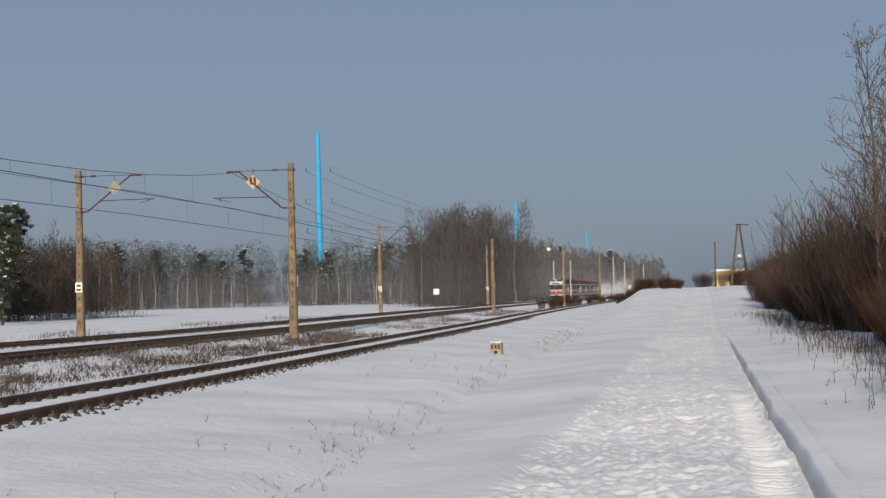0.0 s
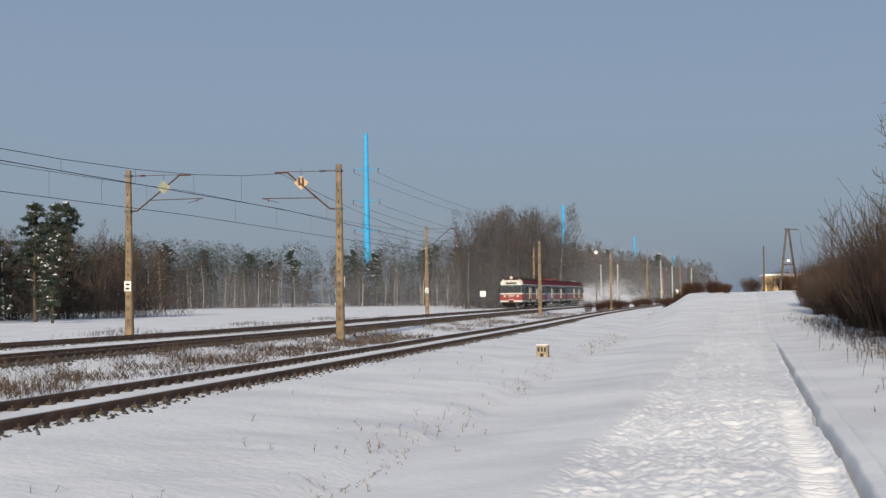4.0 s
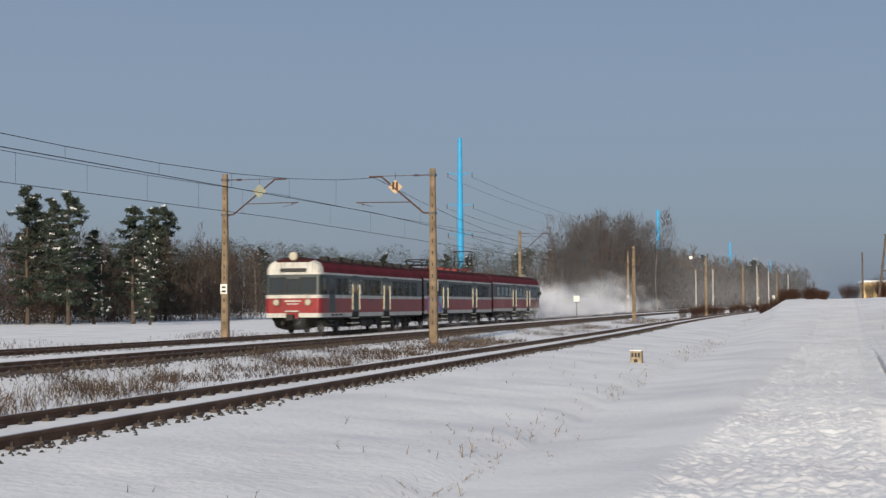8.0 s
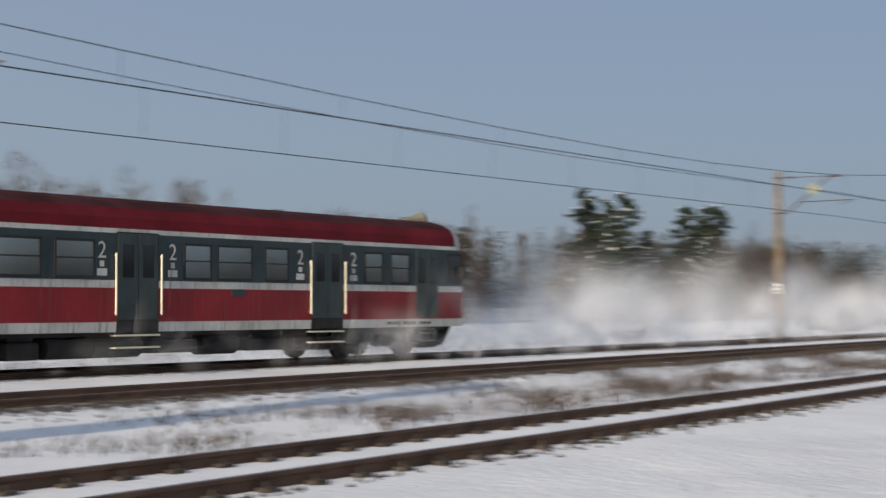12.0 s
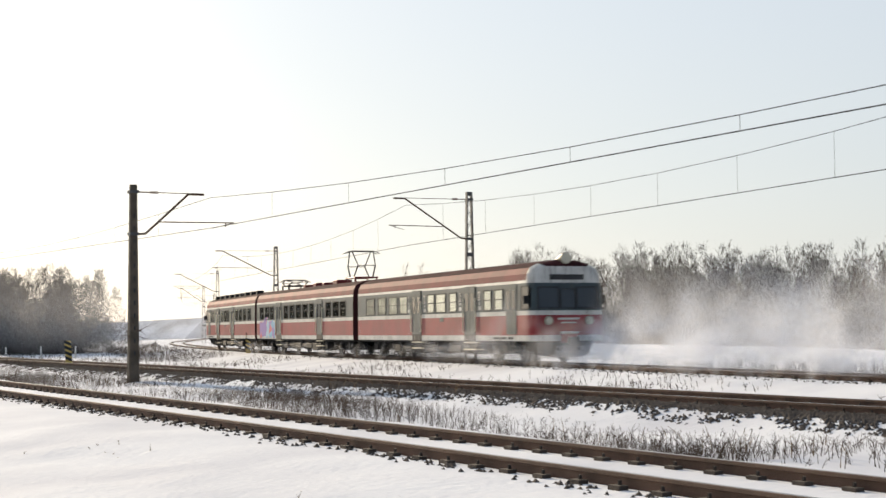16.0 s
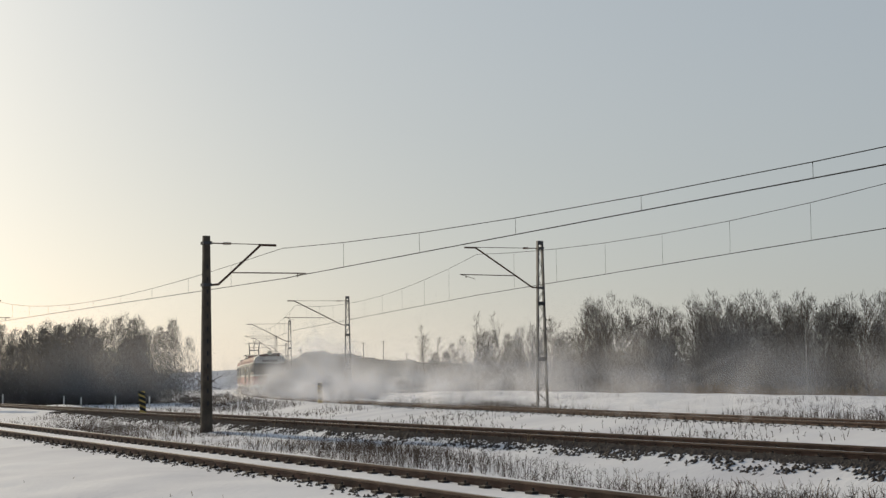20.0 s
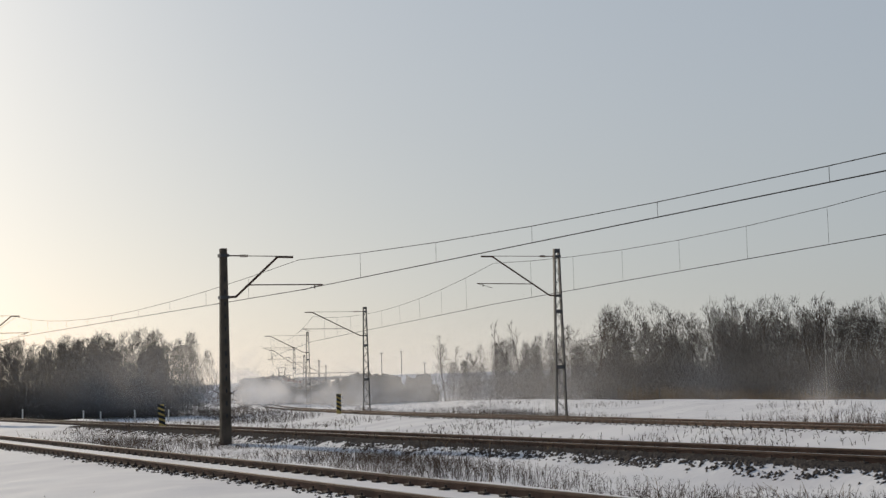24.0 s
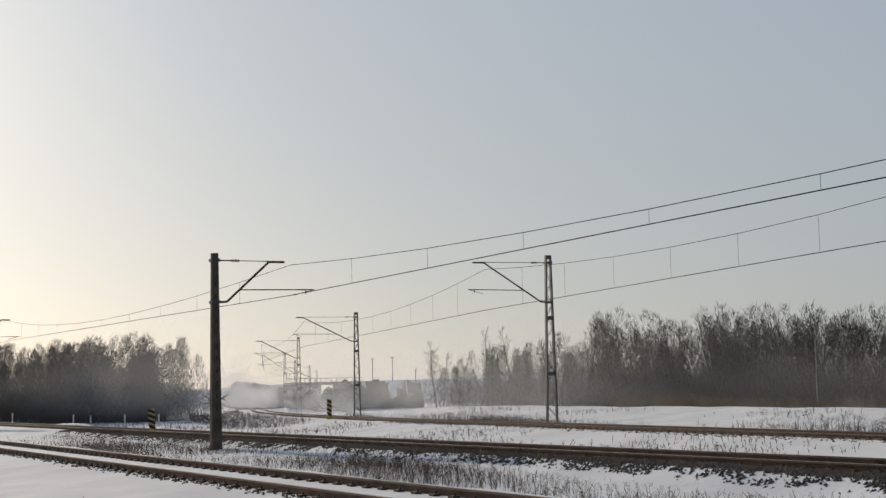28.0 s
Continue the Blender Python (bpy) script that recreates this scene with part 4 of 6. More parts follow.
CAR_TAIL = copy_thing(CAR_END, Matrix.Identity(4))
# way of the train's head along the far track: seconds, metres
HEAD = [(0, 412), (1, 435.5), (2, 461), (3, 487), (6, 573), (7, 602.5), (8, 631), (9, 656.8), (10, 681.5), (11, 707), (11.5, 718.6), (11.8, 725.9), (12, 730.6), (12.2, 735.1), (12.5, 741.5), (13.5, 761), (14.5, 780.4), (14.8, 787.2), (15.1, 794), (15.5, 803), (16, 814.4), (17, 836), (18, 857), (19, 878), (20, 899), (21, 920), (22, 941), (24, 982), (26, 1022), (28, 1062)]


def head_way(t):
    ts, ss = zip(*HEAD)
    i = min(max(int(np.searchsorted(ts, t)) - 1, 0), len(ts) - 2)
    f = (t - ts[i]) / (ts[i + 1] - ts[i])
    m = [(ss[min(j + 1, len(ss) - 1)] - ss[max(j - 1, 0)]) / (ts[min(j + 1, len(ss) - 1)] - ts[max(j - 1, 0)]) for j in (i, i + 1)]
    d = ts[i + 1] - ts[i]
    return (2 * f ** 3 - 3 * f ** 2 + 1) * ss[i] + (f ** 3 - 2 * f ** 2 + f) * d * m[0] + (3 * f ** 2 - 2 * f ** 3) * ss[i + 1] + (f ** 3 - f ** 2) * d * m[1]


def car_pose(s, turn=0):
    p, _ = on_far(s)
    a, _ = on_far(s + 6.5)
    b, _ = on_far(s - 6.5)
    d = (a - b).normalized()
    c = (a + b) / 2
    return pose(c.x, c.y, c.z, 0, 0, math.degrees(math.atan2(d.y, d.x)) + turn)


# ---- vegetation ----
def prisms(segs, sides=3):
    """Tapered prisms for segments (x0,y0,z0,x1,y1,z1,r0,r1), as vertex and face arrays."""
    s = np.asarray(segs, dtype=float)
    a, b, r0, r1 = s[:, 0:3], s[:, 3:6], s[:, 6], s[:, 7]
    d = b - a
    d /= np.maximum(np.linalg.norm(d, axis=1, keepdims=True), 1e-6)
    ref = np.where(np.abs(d[:, 2:3]) > 0.9, np.array([[1.0, 0, 0]]), np.array([[0, 0, 1.0]]))
    u = np.cross(d, ref)
    u /= np.linalg.norm(u, axis=1, keepdims=True)
    v = np.cross(d, u)
    vs = []
    for c, r in ((a, r0), (b, r1)):
        for k in range(sides):
            t = 2 * np.pi * k / sides
            vs.append(c + (u * math.cos(t) + v * math.sin(t)) * r[:, None])
    V = np.stack(vs, 1)
    n = len(s)
    base = (np.arange(n) * 2 * sides)[:, None]
    F = [np.concatenate([base + k, base + (k + 1) % sides, base + sides + (k + 1) % sides, base + sides + k], 1) for k in range(sides)]
    return V.reshape(-1, 3), np.stack(F, 1).reshape(-1, 4)


def array_mesh(name, V, F, material, idx=None):
    me = bpy.data.meshes.new(name)
    F = np.asarray(F, dtype=np.int32)
    me.vertices.add(len(V))
    me.vertices.foreach_set("co", np.asarray(V, dtype=np.float32).ravel())
    me.loops.add(F.size)
    me.loops.foreach_set("vertex_index", F.ravel())
    me.polygons.add(len(F))
    me.polygons.foreach_set("loop_start", np.arange(0, F.size, F.shape[1], dtype=np.int32))
    me.update(calc_edges=True)
    for m in (material if isinstance(material, (list, tuple)) else (material,)):
        me.materials.append(m)
    if idx is not None:
        me.polygons.foreach_set("material_index", np.asarray(idx, dtype=np.int32))
    return me


def limb(segs, rs, p, d, length, r, depth, spread, n_sub, thin=0.006, upward=0.25):
    """A bent limb in pieces with its side limbs."""
    n = 4 if depth > 1 else 2
    pts = [p]
    q, dd = p, d
    for k in range(n):
        dd = (dd + np.array([rs.gauss(0, 0.14), rs.gauss(0, 0.14), rs.gauss(0.04, 0.08) + upward * 0.12]))
        dd = dd / np.linalg.norm(dd)
        q2 = q + dd * length / n
        ra, rb = r * (1 - 0.8 * k / n), r * (1 - 0.8 * (k + 1) / n)
        segs.append((*q, *q2, max(ra, thin), max(rb, thin)))
        q = q2
        pts.append((q, dd))
    if depth <= 0:
        return
    for k in range(n_sub):
        f = 0.25 + 0.75 * (k + rs.random()) / n_sub
        j = min(int(f * n), n - 1)
        base = pts[j] if j == 0 else pts[j][0]
        end = pts[j + 1][0]
        b = base + (end - base) * (f * n - j)
        ax = pts[j + 1][1]
        rnd = np.array([rs.gauss(0, 1), rs.gauss(0, 1), rs.gauss(0, 0.7)])
        rnd -= ax * rnd.dot(ax)
        rnd /= np.linalg.norm(rnd)
        nd = ax * (1 - spread) + rnd * spread + np.array([0, 0, upward])
        nd /= np.linalg.norm(nd)
        limb(segs, rs, b, nd, length * rs.uniform(0.35, 0.6) * (1.1 - 0.5 * f), r * 0.45, depth - 1, spread, max(2, n_sub - 1), thin, upward)


def bare_tree_meshes(seed, h, trunk_r, n1=16, spread=0.62, depth=2, low=0.25, thin=0.008, upward=0.3, n_sub=4):
    rs = random.Random(seed)
    trunk, crown = [], []
    p, d = np.array([0, 0, -0.4]), np.array([0, 0, 1.0])
    pts, n = [p], 9
    for k in range(n):
        d = d + np.array([rs.gauss(0, 0.05), rs.gauss(0, 0.05), 0.06])
        d /= np.linalg.norm(d)
        q = p + d * (h + 0.4) / n
        trunk.append((*p, *q, trunk_r * (1 - 0.92 * k / n), max(trunk_r * (1 - 0.92 * (k + 1) / n), thin)))
        p = q
        pts.append(p)
    for k in range(n1):
        f = low + (1 - low) * (k + rs.random()) / n1
        j = min(int(f * n), n - 1)
        b = pts[j] + (pts[j + 1] - pts[j]) * (f * n - j)
        a = rs.uniform(0, 6.283)
        dd = np.array([math.cos(a) * spread, math.sin(a) * spread, 0.75])
        dd /= np.linalg.norm(dd)
        limb(crown, rs, b, dd, h * rs.uniform(0.22, 0.36) * (1.25 - 0.85 * f), trunk_r * 0.38 * (1.1 - 0.7 * f), depth, spread, n_sub, thin, upward)
    return prisms(trunk, 6), prisms(crown, 3)


def tree_thing(name, label, category, group, trunk, crown, tm, cm):
    t = thing(name, label, category, group)
    o = new("trunk", array_mesh("trunk", *trunk, tm))
    o.parent = t
    o = new("crown", array_mesh("crown", *crown, cm))
    o.parent = t
    return t


def cluster(rs, c, rad, n, size, flat=0.7):
    """A clump of small leaf-like triangles round c."""
    p = rs.normal(0, 1, (n, 3))
    p /= np.linalg.norm(p, axis=1, keepdims=True)
    p *= rad * rs.uniform(0.35, 1.0, (n, 1)) ** 0.6
    p[:, 2] *= flat
    p += c
    e1, e2 = rs.normal(0, 1, (n, 3)) * size, rs.normal(0, 1, (n, 3)) * size
    e1[:, 2] *= 0.5
    return np.stack([p, p + e1, p + e2], 1).reshape(-1, 3)


def pine_meshes(seed, h, spruce=False):
    rs = np.random.RandomState(seed)
    rr = random.Random(seed)
    trunk = []
    for k in range(8):
        z0, z1 = -0.4 + (h + 0.2) * k / 8, -0.4 + (h + 0.2) * (k + 1) / 8
        trunk.append((0.05 * math.sin(k), 0.04 * math.cos(k), z0, 0.05 * math.sin(k + 1), 0.04 * math.cos(k + 1), z1, 0.2 * (1 - 0.9 * k / 8), 0.2 * (1 - 0.9 * (k + 1) / 8)))
    V, snowV = [], []
    lo = 0.10 if spruce else 0.14
    for k in range(46):
        f = lo + (1 - lo) * ((k + rr.random()) / 46) ** 0.85
        if spruce:
            reach = h * 0.19 * ((1 - f) ** 0.8 + 0.07)
        else:
            reach = h * 0.20 * max(0.10, 1 - ((f - 0.42) / 0.60) ** 2) ** 0.7 * rr.uniform(0.6, 1.1)
        a = rr.uniform(0, 6.283)
        for g in (0.3, 0.65, 1.0):
            w = rr.uniform(-0.35, 0.35)
            c = np.array([math.cos(a + w) * reach * g, math.sin(a + w) * reach * g, h * f - 0.05 * h * g * (1 if spruce else -0.5) * (1 - f) + rr.uniform(-0.12, 0.12)])
            V.append(cluster(rs, c, 0.050 * h * rr.uniform(0.6, 1.2) * (1.25 - 0.6 * f), 70, 0.11, 0.42))
            if rr.random() < (0.36 if spruce else 0.15):
                snowV.append(cluster(rs, c + np.array([0, 0, 0.20]), 0.026 * h, 12, 0.10, 0.25))
        trunk.append((0, 0, h * f - 0.1, math.cos(a) * reach, math.sin(a) * reach, h * f, 0.045, 0.015))
    V = np.concatenate(V)
    S = np.concatenate(snowV)
    return prisms(trunk, 5), (V, np.arange(len(V)).reshape(-1, 3)), (S, np.arange(len(S)).reshape(-1, 3))


def pine_thing(seed, h, spruce):
    tr, cr, sn = pine_meshes(seed, h, spruce)
    t = thing("spruce" if spruce else "pine_tree", "dark green snow-dusted " + ("spruce" if spruce else "pine") + " at the wood's edge", "tree", "conifers at the wood's edge")
    for nm, ge, mt in (("trunk", tr, M_BARK), ("crown", cr, M_NEEDLE), ("snow_dusting", sn, M_SNOWCAP)):
        o = new(nm, array_mesh(nm, *ge, mt))
        o.parent = t
        if nm == "snow_dusting":
            o["kind"] = "stuff"
    return t


def placed(proto_list, rs, x, y, scale, zoff=0.0, first={}):
    """A copy of one of the prototypes on the ground at x, y."""
    k = rs.randrange(len(proto_list))
    src = proto_list[k]
    z = float(ground_z(np.array([x]), np.array([y]))[0])
    m = pose(x, y, z + zoff, 0, 0, rs.uniform(0, 360))
    c = copy_thing(src, m)
    c.scale = (scale * rs.uniform(0.9, 1.1),) * 2 + (scale,)
    return c


def drop_protos(protos):
    for t in protos:
        for o in (*t.children_recursive, t):
            bpy.data.objects.remove(o)


BARE = [tree_thing("bare_tree", "leafless grey-brown tree in winter woodland", "tree", "leafless woodland trees", *bare_tree_meshes(20 + k, 10.0, 0.11, 16, 0.55, 2, 0.22, 0.012, 0.35), M_BARK, M_TWIG) for k in range(5)]
BIRCH = [tree_thing("birch_tree", "leafless birch with pale trunk in winter woodland", "tree", "leafless birches", *bare_tree_meshes(40 + k, 10.0, 0.10, 13, 0.5, 2, 0.40, 0.011, 0.35), M_BIRCH, M_TWIG) for k in range(3)]
PINES = [pine_thing(60 + k, 10.0, False) for k in range(3)]
SPRUCE = [pine_thing(70 + k, 10.0, True) for k in range(2)]


def along(poly, step, rs, depth):
    """Places along a polyline, jittered, set back by up to depth to its left-hand side."""
    out = []
    for (x0, y0), (x1, y1) in zip(poly, poly[1:]):
        L = math.hypot(x1 - x0, y1 - y0)
        nx, ny = (y1 - y0) / L, -(x1 - x0) / L
        if nx * x0 + ny * y0 > 0:
            nx, ny = -nx, -ny          # set back away from the tracks
        n = max(1, int(L / step))
        for k in range(n):
            f = (k + rs.random()) / n
            o = rs.random() * depth
            out.append((x0 + (x1 - x0) * f - nx * o, y0 + (y1 - y0) * f - ny * o, o))
    return out


def at_az(*rows):
    return [(-r * math.sin(radians(a)), r * math.cos(radians(a))) for a, r in rows]


def woods():
    rs = random.Random(5)
    # wood's edge from the near left round to beyond the curve, height of its trees
    for poly, step, depth, h, mix in (
        (at_az((19.0, 210), (22.0, 190), (25, 178), (28, 172), (33, 160), (40, 135)), 2.6, 22, 11.0, "conifer"),
        (at_az((40, 135), (50, 108), (60, 92), (75, 82)), 2.6, 16, 11.4, "mixed"),
        (at_az((75, 82), (95, 75), (112, 74), (122, 80)), 3.4, 14, 7.6, "bare"),
        (at_az((122, 82), (132, 96), (140, 106), (147, 116), (152, 128)), 2.3, 16, 6.9, "bare"),
        (at_az((152, 132), (154, 150), (156, 180)), 3.5, 14, 6.6, "bare"),
        (at_az((163.9, 139), (166, 136), (169.5, 137), (173, 142)), 2.2, 16, 6.4, "bare"),
        (at_az((21.5, 335), (18, 385), (14, 395), (10, 385), (8.2, 365)), 2.6, 26, 13.6, "pinewood"),
        (at_az((8.1, 285), (7, 262), (5.6, 268), (5.0, 290)), 1.8, 14, 14.5, "bare"),
        (at_az((5.0, 340), (3.4, 400), (1.8, 480), (0.4, 560), (-0.6, 640)), 5.0, 22, 14.5, "mixed"),
    ):
        for x, y, o in along(poly, step, rs, depth):
            q = rs.random()
            if mix == "conifer":
                src = PINES if q < 0.22 else SPRUCE if q < 0.34 else BIRCH if q < 0.45 else BARE
            elif mix == "pinewood":
                src = PINES if q < 0.35 else BIRCH if q < 0.82 else BARE
            elif mix == "mixed":
                src = PINES if q < 0.2 else BIRCH if q < 0.4 else BARE
            else:
                src = BIRCH if q < 0.18 else BARE
            s = h / 10 * rs.uniform(0.78, 1.12) * (1.15 if src is PINES and mix == "conifer" else 1.0)
            placed(src, rs, x, y, s)
    # pale birch stems along the far pinewood's edge
    for x, y, o in along(at_az((21, 322), (18, 366), (14, 378), (10, 366), (8.3, 346)), 3.4, rs, 5):
        placed(BIRCH, rs, x, y, 1.15 * rs.uniform(0.75, 1.1))
    # three tall pines and a snowy spruce that stand out at the edge
    for az, r, h, src in ((27.6, 168, 14.3, PINES), (26.2, 165, 13.6, PINES), (23.9, 172, 12.6, PINES), (23.3, 160, 8.8, SPRUCE), (25.3, 170, 10.0, SPRUCE)):
        placed(src, rs, -r * math.sin(radians(az)), r * math.cos(radians(az)), h / 10)


woods()


def brush(name, label, spots, hgt, material, seed, sway=0.25, thin=0.006, twigs=3, category="undergrowth"):
    """One joined mass of thin upright stems with side twigs; spots are (x, y, height factor)."""
    rs = np.random.RandomState(seed)
    P = np.array(spots)
    z = ground_z(P[:, 0], P[:, 1])
    n = len(P)
    h = hgt * P[:, 2] * rs.uniform(0.55, 1.1, n)
    a = np.stack([P[:, 0], P[:, 1], z - 0.05], 1)
    lean = rs.normal(0, sway, (n, 2)) * h[:, None]
    mid = a + np.stack([lean[:, 0] * 0.4, lean[:, 1] * 0.4, h * 0.55], 1)
    top = a + np.stack([lean[:, 0], lean[:, 1], h], 1)
    segs = [np.concatenate([a, mid, np.full((n, 1), thin * 1.6), np.full((n, 1), thin)], 1), np.concatenate([mid, top, np.full((n, 1), thin), np.full((n, 1), thin * 0.5)], 1)]
    for k in range(twigs):
        f = rs.uniform(0.25, 0.9, (n, 1))
        b = a + (top - a) * f
        e = b + np.stack([rs.normal(0, 0.22, n) * h, rs.normal(0, 0.22, n) * h, rs.uniform(0.1, 0.34, n) * h], 1)
        segs.append(np.concatenate([b, e, np.full((n, 1), thin * 0.8), np.full((n, 1), thin * 0.4)], 1))
    me = array_mesh(name, *prisms(np.concatenate(segs), 3), material)
    return tagged(new(name, me), label, category, kind="stuff")


def scatter(n, seed, fn):
    rs = random.Random(seed)
    out = []
    while len(out) < n:
        s = fn(rs)
        if s:
            out.append(s)
    return out


def under(polys, per, depth, seed):
    rs = random.Random(seed)
    return [(x, y, rs.uniform(0.5, 1.0)) for poly, step in polys for x, y, o in along(poly, step, rs, depth)]


# the woods' depth: fine twigs and needles, tree by tree, that close them
def mass(name, label, poly, depth, height, n, material, seed, length, width, spacing=1.2, shape="bare", low=0.22):
    rs = np.random.RandomState(seed)
    P = np.array(poly)
    seg = np.diff(P, axis=0)
    L = np.hypot(seg[:, 0], seg[:, 1])
    trees = int(L.sum() / spacing) + 4
    k = rs.choice(len(L), trees, p=L / L.sum())
    base = P[k] + seg[k] * rs.uniform(-0.06, 1.06, (trees, 1))
    nrm = np.stack([-seg[k][:, 1], seg[k][:, 0]], 1) / L[k][:, None]
    nrm = np.where((nrm * base).sum(1, keepdims=True) < 0, -nrm, nrm)
    base = base + nrm * (rs.rand(trees, 1) ** 1.2 * depth)
    tall = height * (0.66 + 0.42 * rs.rand(trees))
    j = rs.randint(0, trees, n)
    h = tall[j]
    a = rs.uniform(0, 6.283, n)
    if shape == "pine":
        u = rs.beta(2.2, 1.6, n) * 0.68 + 0.34
        wide = 0.17 * h * np.clip(1 - ((u - 0.66) / 0.40) ** 2, 0.04, 1) ** 0.6
    elif shape == "spruce":
        u = rs.beta(1.1, 1.6, n) * 0.9 + 0.1
        wide = 0.17 * h * (1.02 - u) ** 0.8
    else:
        u = rs.beta(1.25, 1.05, n)
        wide = 0.22 * h * np.clip(1.02 - u, 0.02, 1) ** 0.6 + 0.07
    rad = wide * np.sqrt(rs.rand(n))
    floor = rs.rand(n) < low                     # undergrowth between the trees
    x = base[j, 0] + np.cos(a) * rad + np.where(floor, rs.normal(0, 1.6, n), 0)
    y = base[j, 1] + np.sin(a) * rad + np.where(floor, rs.normal(0, 1.6, n), 0)
    u = np.where(floor, u * 0.45, u)
    p = np.stack([x, y, ground_z(x, y) + h * u - 0.15], 1)
    b = rs.uniform(0, 6.283, n)
    w = np.stack([np.cos(b), np.sin(b), rs.normal(0, 0.2, n)], 1) * width * rs.uniform(0.5, 1.4, (n, 1))
    out = 0.62 if shape == "bare" else 1.0
    t = np.stack([np.cos(a) * out * rs.rand(n) + rs.normal(0, 0.22, n), np.sin(a) * out * rs.rand(n) + rs.normal(0, 0.22, n), rs.uniform(0.15, 1.1, n) if shape == "bare" else rs.uniform(-0.3, 0.4, n)], 1) * length * rs.uniform(0.5, 1.3, (n, 1))
    V = np.stack([p - w, p + w, p + t], 1).reshape(-1, 3)
    me = array_mesh(name, V, np.arange(len(V)).reshape(-1, 3), material)
    return tagged(new(name, me), label, "woodland", kind="stuff")


W_LEFT = at_az((18.6, 215), (21.2, 196), (25, 182), (28, 175), (33, 163), (40, 138), (50, 110), (60, 95), (75, 84))
W_SIDE = at_az((75, 84), (95, 77), (112, 76), (122, 82))
W_RIGHT = at_az((121, 84), (132, 98), (140, 108), (147, 118), (151.5, 128))
W_RIGHT_END = at_az((151.5, 130), (153.5, 142), (155.5, 160))
W_CURVE = at_az((163.55, 140), (166, 137), (169, 138), (174, 143))
W_PINE = at_az((22.5, 322), (18, 382), (14, 392), (10, 382), (7.5, 362))
W_GROVE = at_az((8.2, 287), (7, 264), (5.6, 270), (4.8, 294))
W_FAR = at_az((5.4, 345), (3.4, 402), (1.8, 482), (0.4, 562), (-0.8, 660))
mass("wood_twigs", "dense leafless twigs of a mixed wood", W_LEFT, 18, 10.6, 220000, M_TWIG, 201, 0.8, 0.036, 0.45, "bare", 0.3)
mass("wood_twigs", "tall leafless trees of a wood beyond the field", at_az((41, 134), (50, 109), (60, 94), (75, 83)), 14, 12.6, 120000, M_TWIG, 212, 0.7, 0.024, 0.5, "bare", 0.2)
mass("wood_needles", "dark conifer foliage within a mixed wood", W_LEFT, 20, 10.4, 30000, M_NEEDLE, 202, 0.5, 0.16, 4.0, "spruce")
mass("wood_twigs", "dense leafless twigs of a low wood", W_SIDE, 16, 8.2, 80000, M_FROST_HAZE, 203, 0.75, 0.03, 0.6, "bare", 0.3)
mass("wood_twigs", "dense grey-brown leafless wood behind the field", W_RIGHT, 20, 7.4, 430000, M_FROST_HAZE, 204, 0.5, 0.018, 0.16, "bare", 0.3)
mass("wood_twigs", "thinning end of a leafless wood", W_RIGHT_END, 12, 5.6, 60000, M_FROST_HAZE, 205, 0.5, 0.016, 0.6, "bare", 0.3)
mass("wood_twigs", "dense leafless grove inside the curve", W_CURVE, 16, 7.3, 260000, M_FROST_HAZE, 206, 0.5, 0.017, 0.16, "bare", 0.3)
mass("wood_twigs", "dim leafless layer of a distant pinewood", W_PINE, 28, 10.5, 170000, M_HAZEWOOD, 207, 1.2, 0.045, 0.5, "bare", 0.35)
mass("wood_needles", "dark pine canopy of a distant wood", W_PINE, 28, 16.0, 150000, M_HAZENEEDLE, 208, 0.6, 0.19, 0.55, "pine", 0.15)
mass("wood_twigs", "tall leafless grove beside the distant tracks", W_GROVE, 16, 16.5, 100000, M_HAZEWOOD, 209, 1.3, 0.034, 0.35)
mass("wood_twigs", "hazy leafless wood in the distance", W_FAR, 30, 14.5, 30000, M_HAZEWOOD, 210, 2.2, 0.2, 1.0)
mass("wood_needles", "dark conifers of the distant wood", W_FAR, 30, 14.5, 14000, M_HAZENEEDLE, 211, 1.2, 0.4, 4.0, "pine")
brush("reeds", "brown dry reeds along the edge of the wood", under([
    (at_az((120, 76), (130, 90), (138, 98), (146, 106), (149, 112)), 0.014)], 1, 6, 11), 1.35, M_STRAW, 84, 0.08, 0.012, 1, "reeds")


# big thicket beside the path, as separate bushes
def bush_proto(seed, h, material, n=190, spread=1.3):
    rs = random.Random(seed)
    segs = []
    for k in range(n):
        a, r = rs.uniform(0, 6.283), spread * math.sqrt(rs.random())
        p = np.array([math.cos(a) * r * 0.7, math.sin(a) * r * 0.7, -0.1])
        d = np.array([math.cos(a) * 0.28 * r, math.sin(a) * 0.28 * r, 1.0]) + np.array([rs.gauss(0, 0.12), rs.gauss(0, 0.12), 0])
        d /= np.linalg.norm(d)
        limb(segs, rs, p, d, h * rs.uniform(0.55, 1.05), 0.010, 1, 0.45, 5, 0.0048, 0.3)
    t = thing("bush", "dense reddish-brown leafless bush beside the snowy path", "bush", "bushes along the path")
    o = new("brushwood", array_mesh("brushwood", *prisms(segs, 3), material))
    o.parent = t
    return t


BUSH = [bush_proto(90 + k, 3.0, M_REDTWIG) for k in range(3)] + [bush_proto(95, 3.2, M_TWIG)]


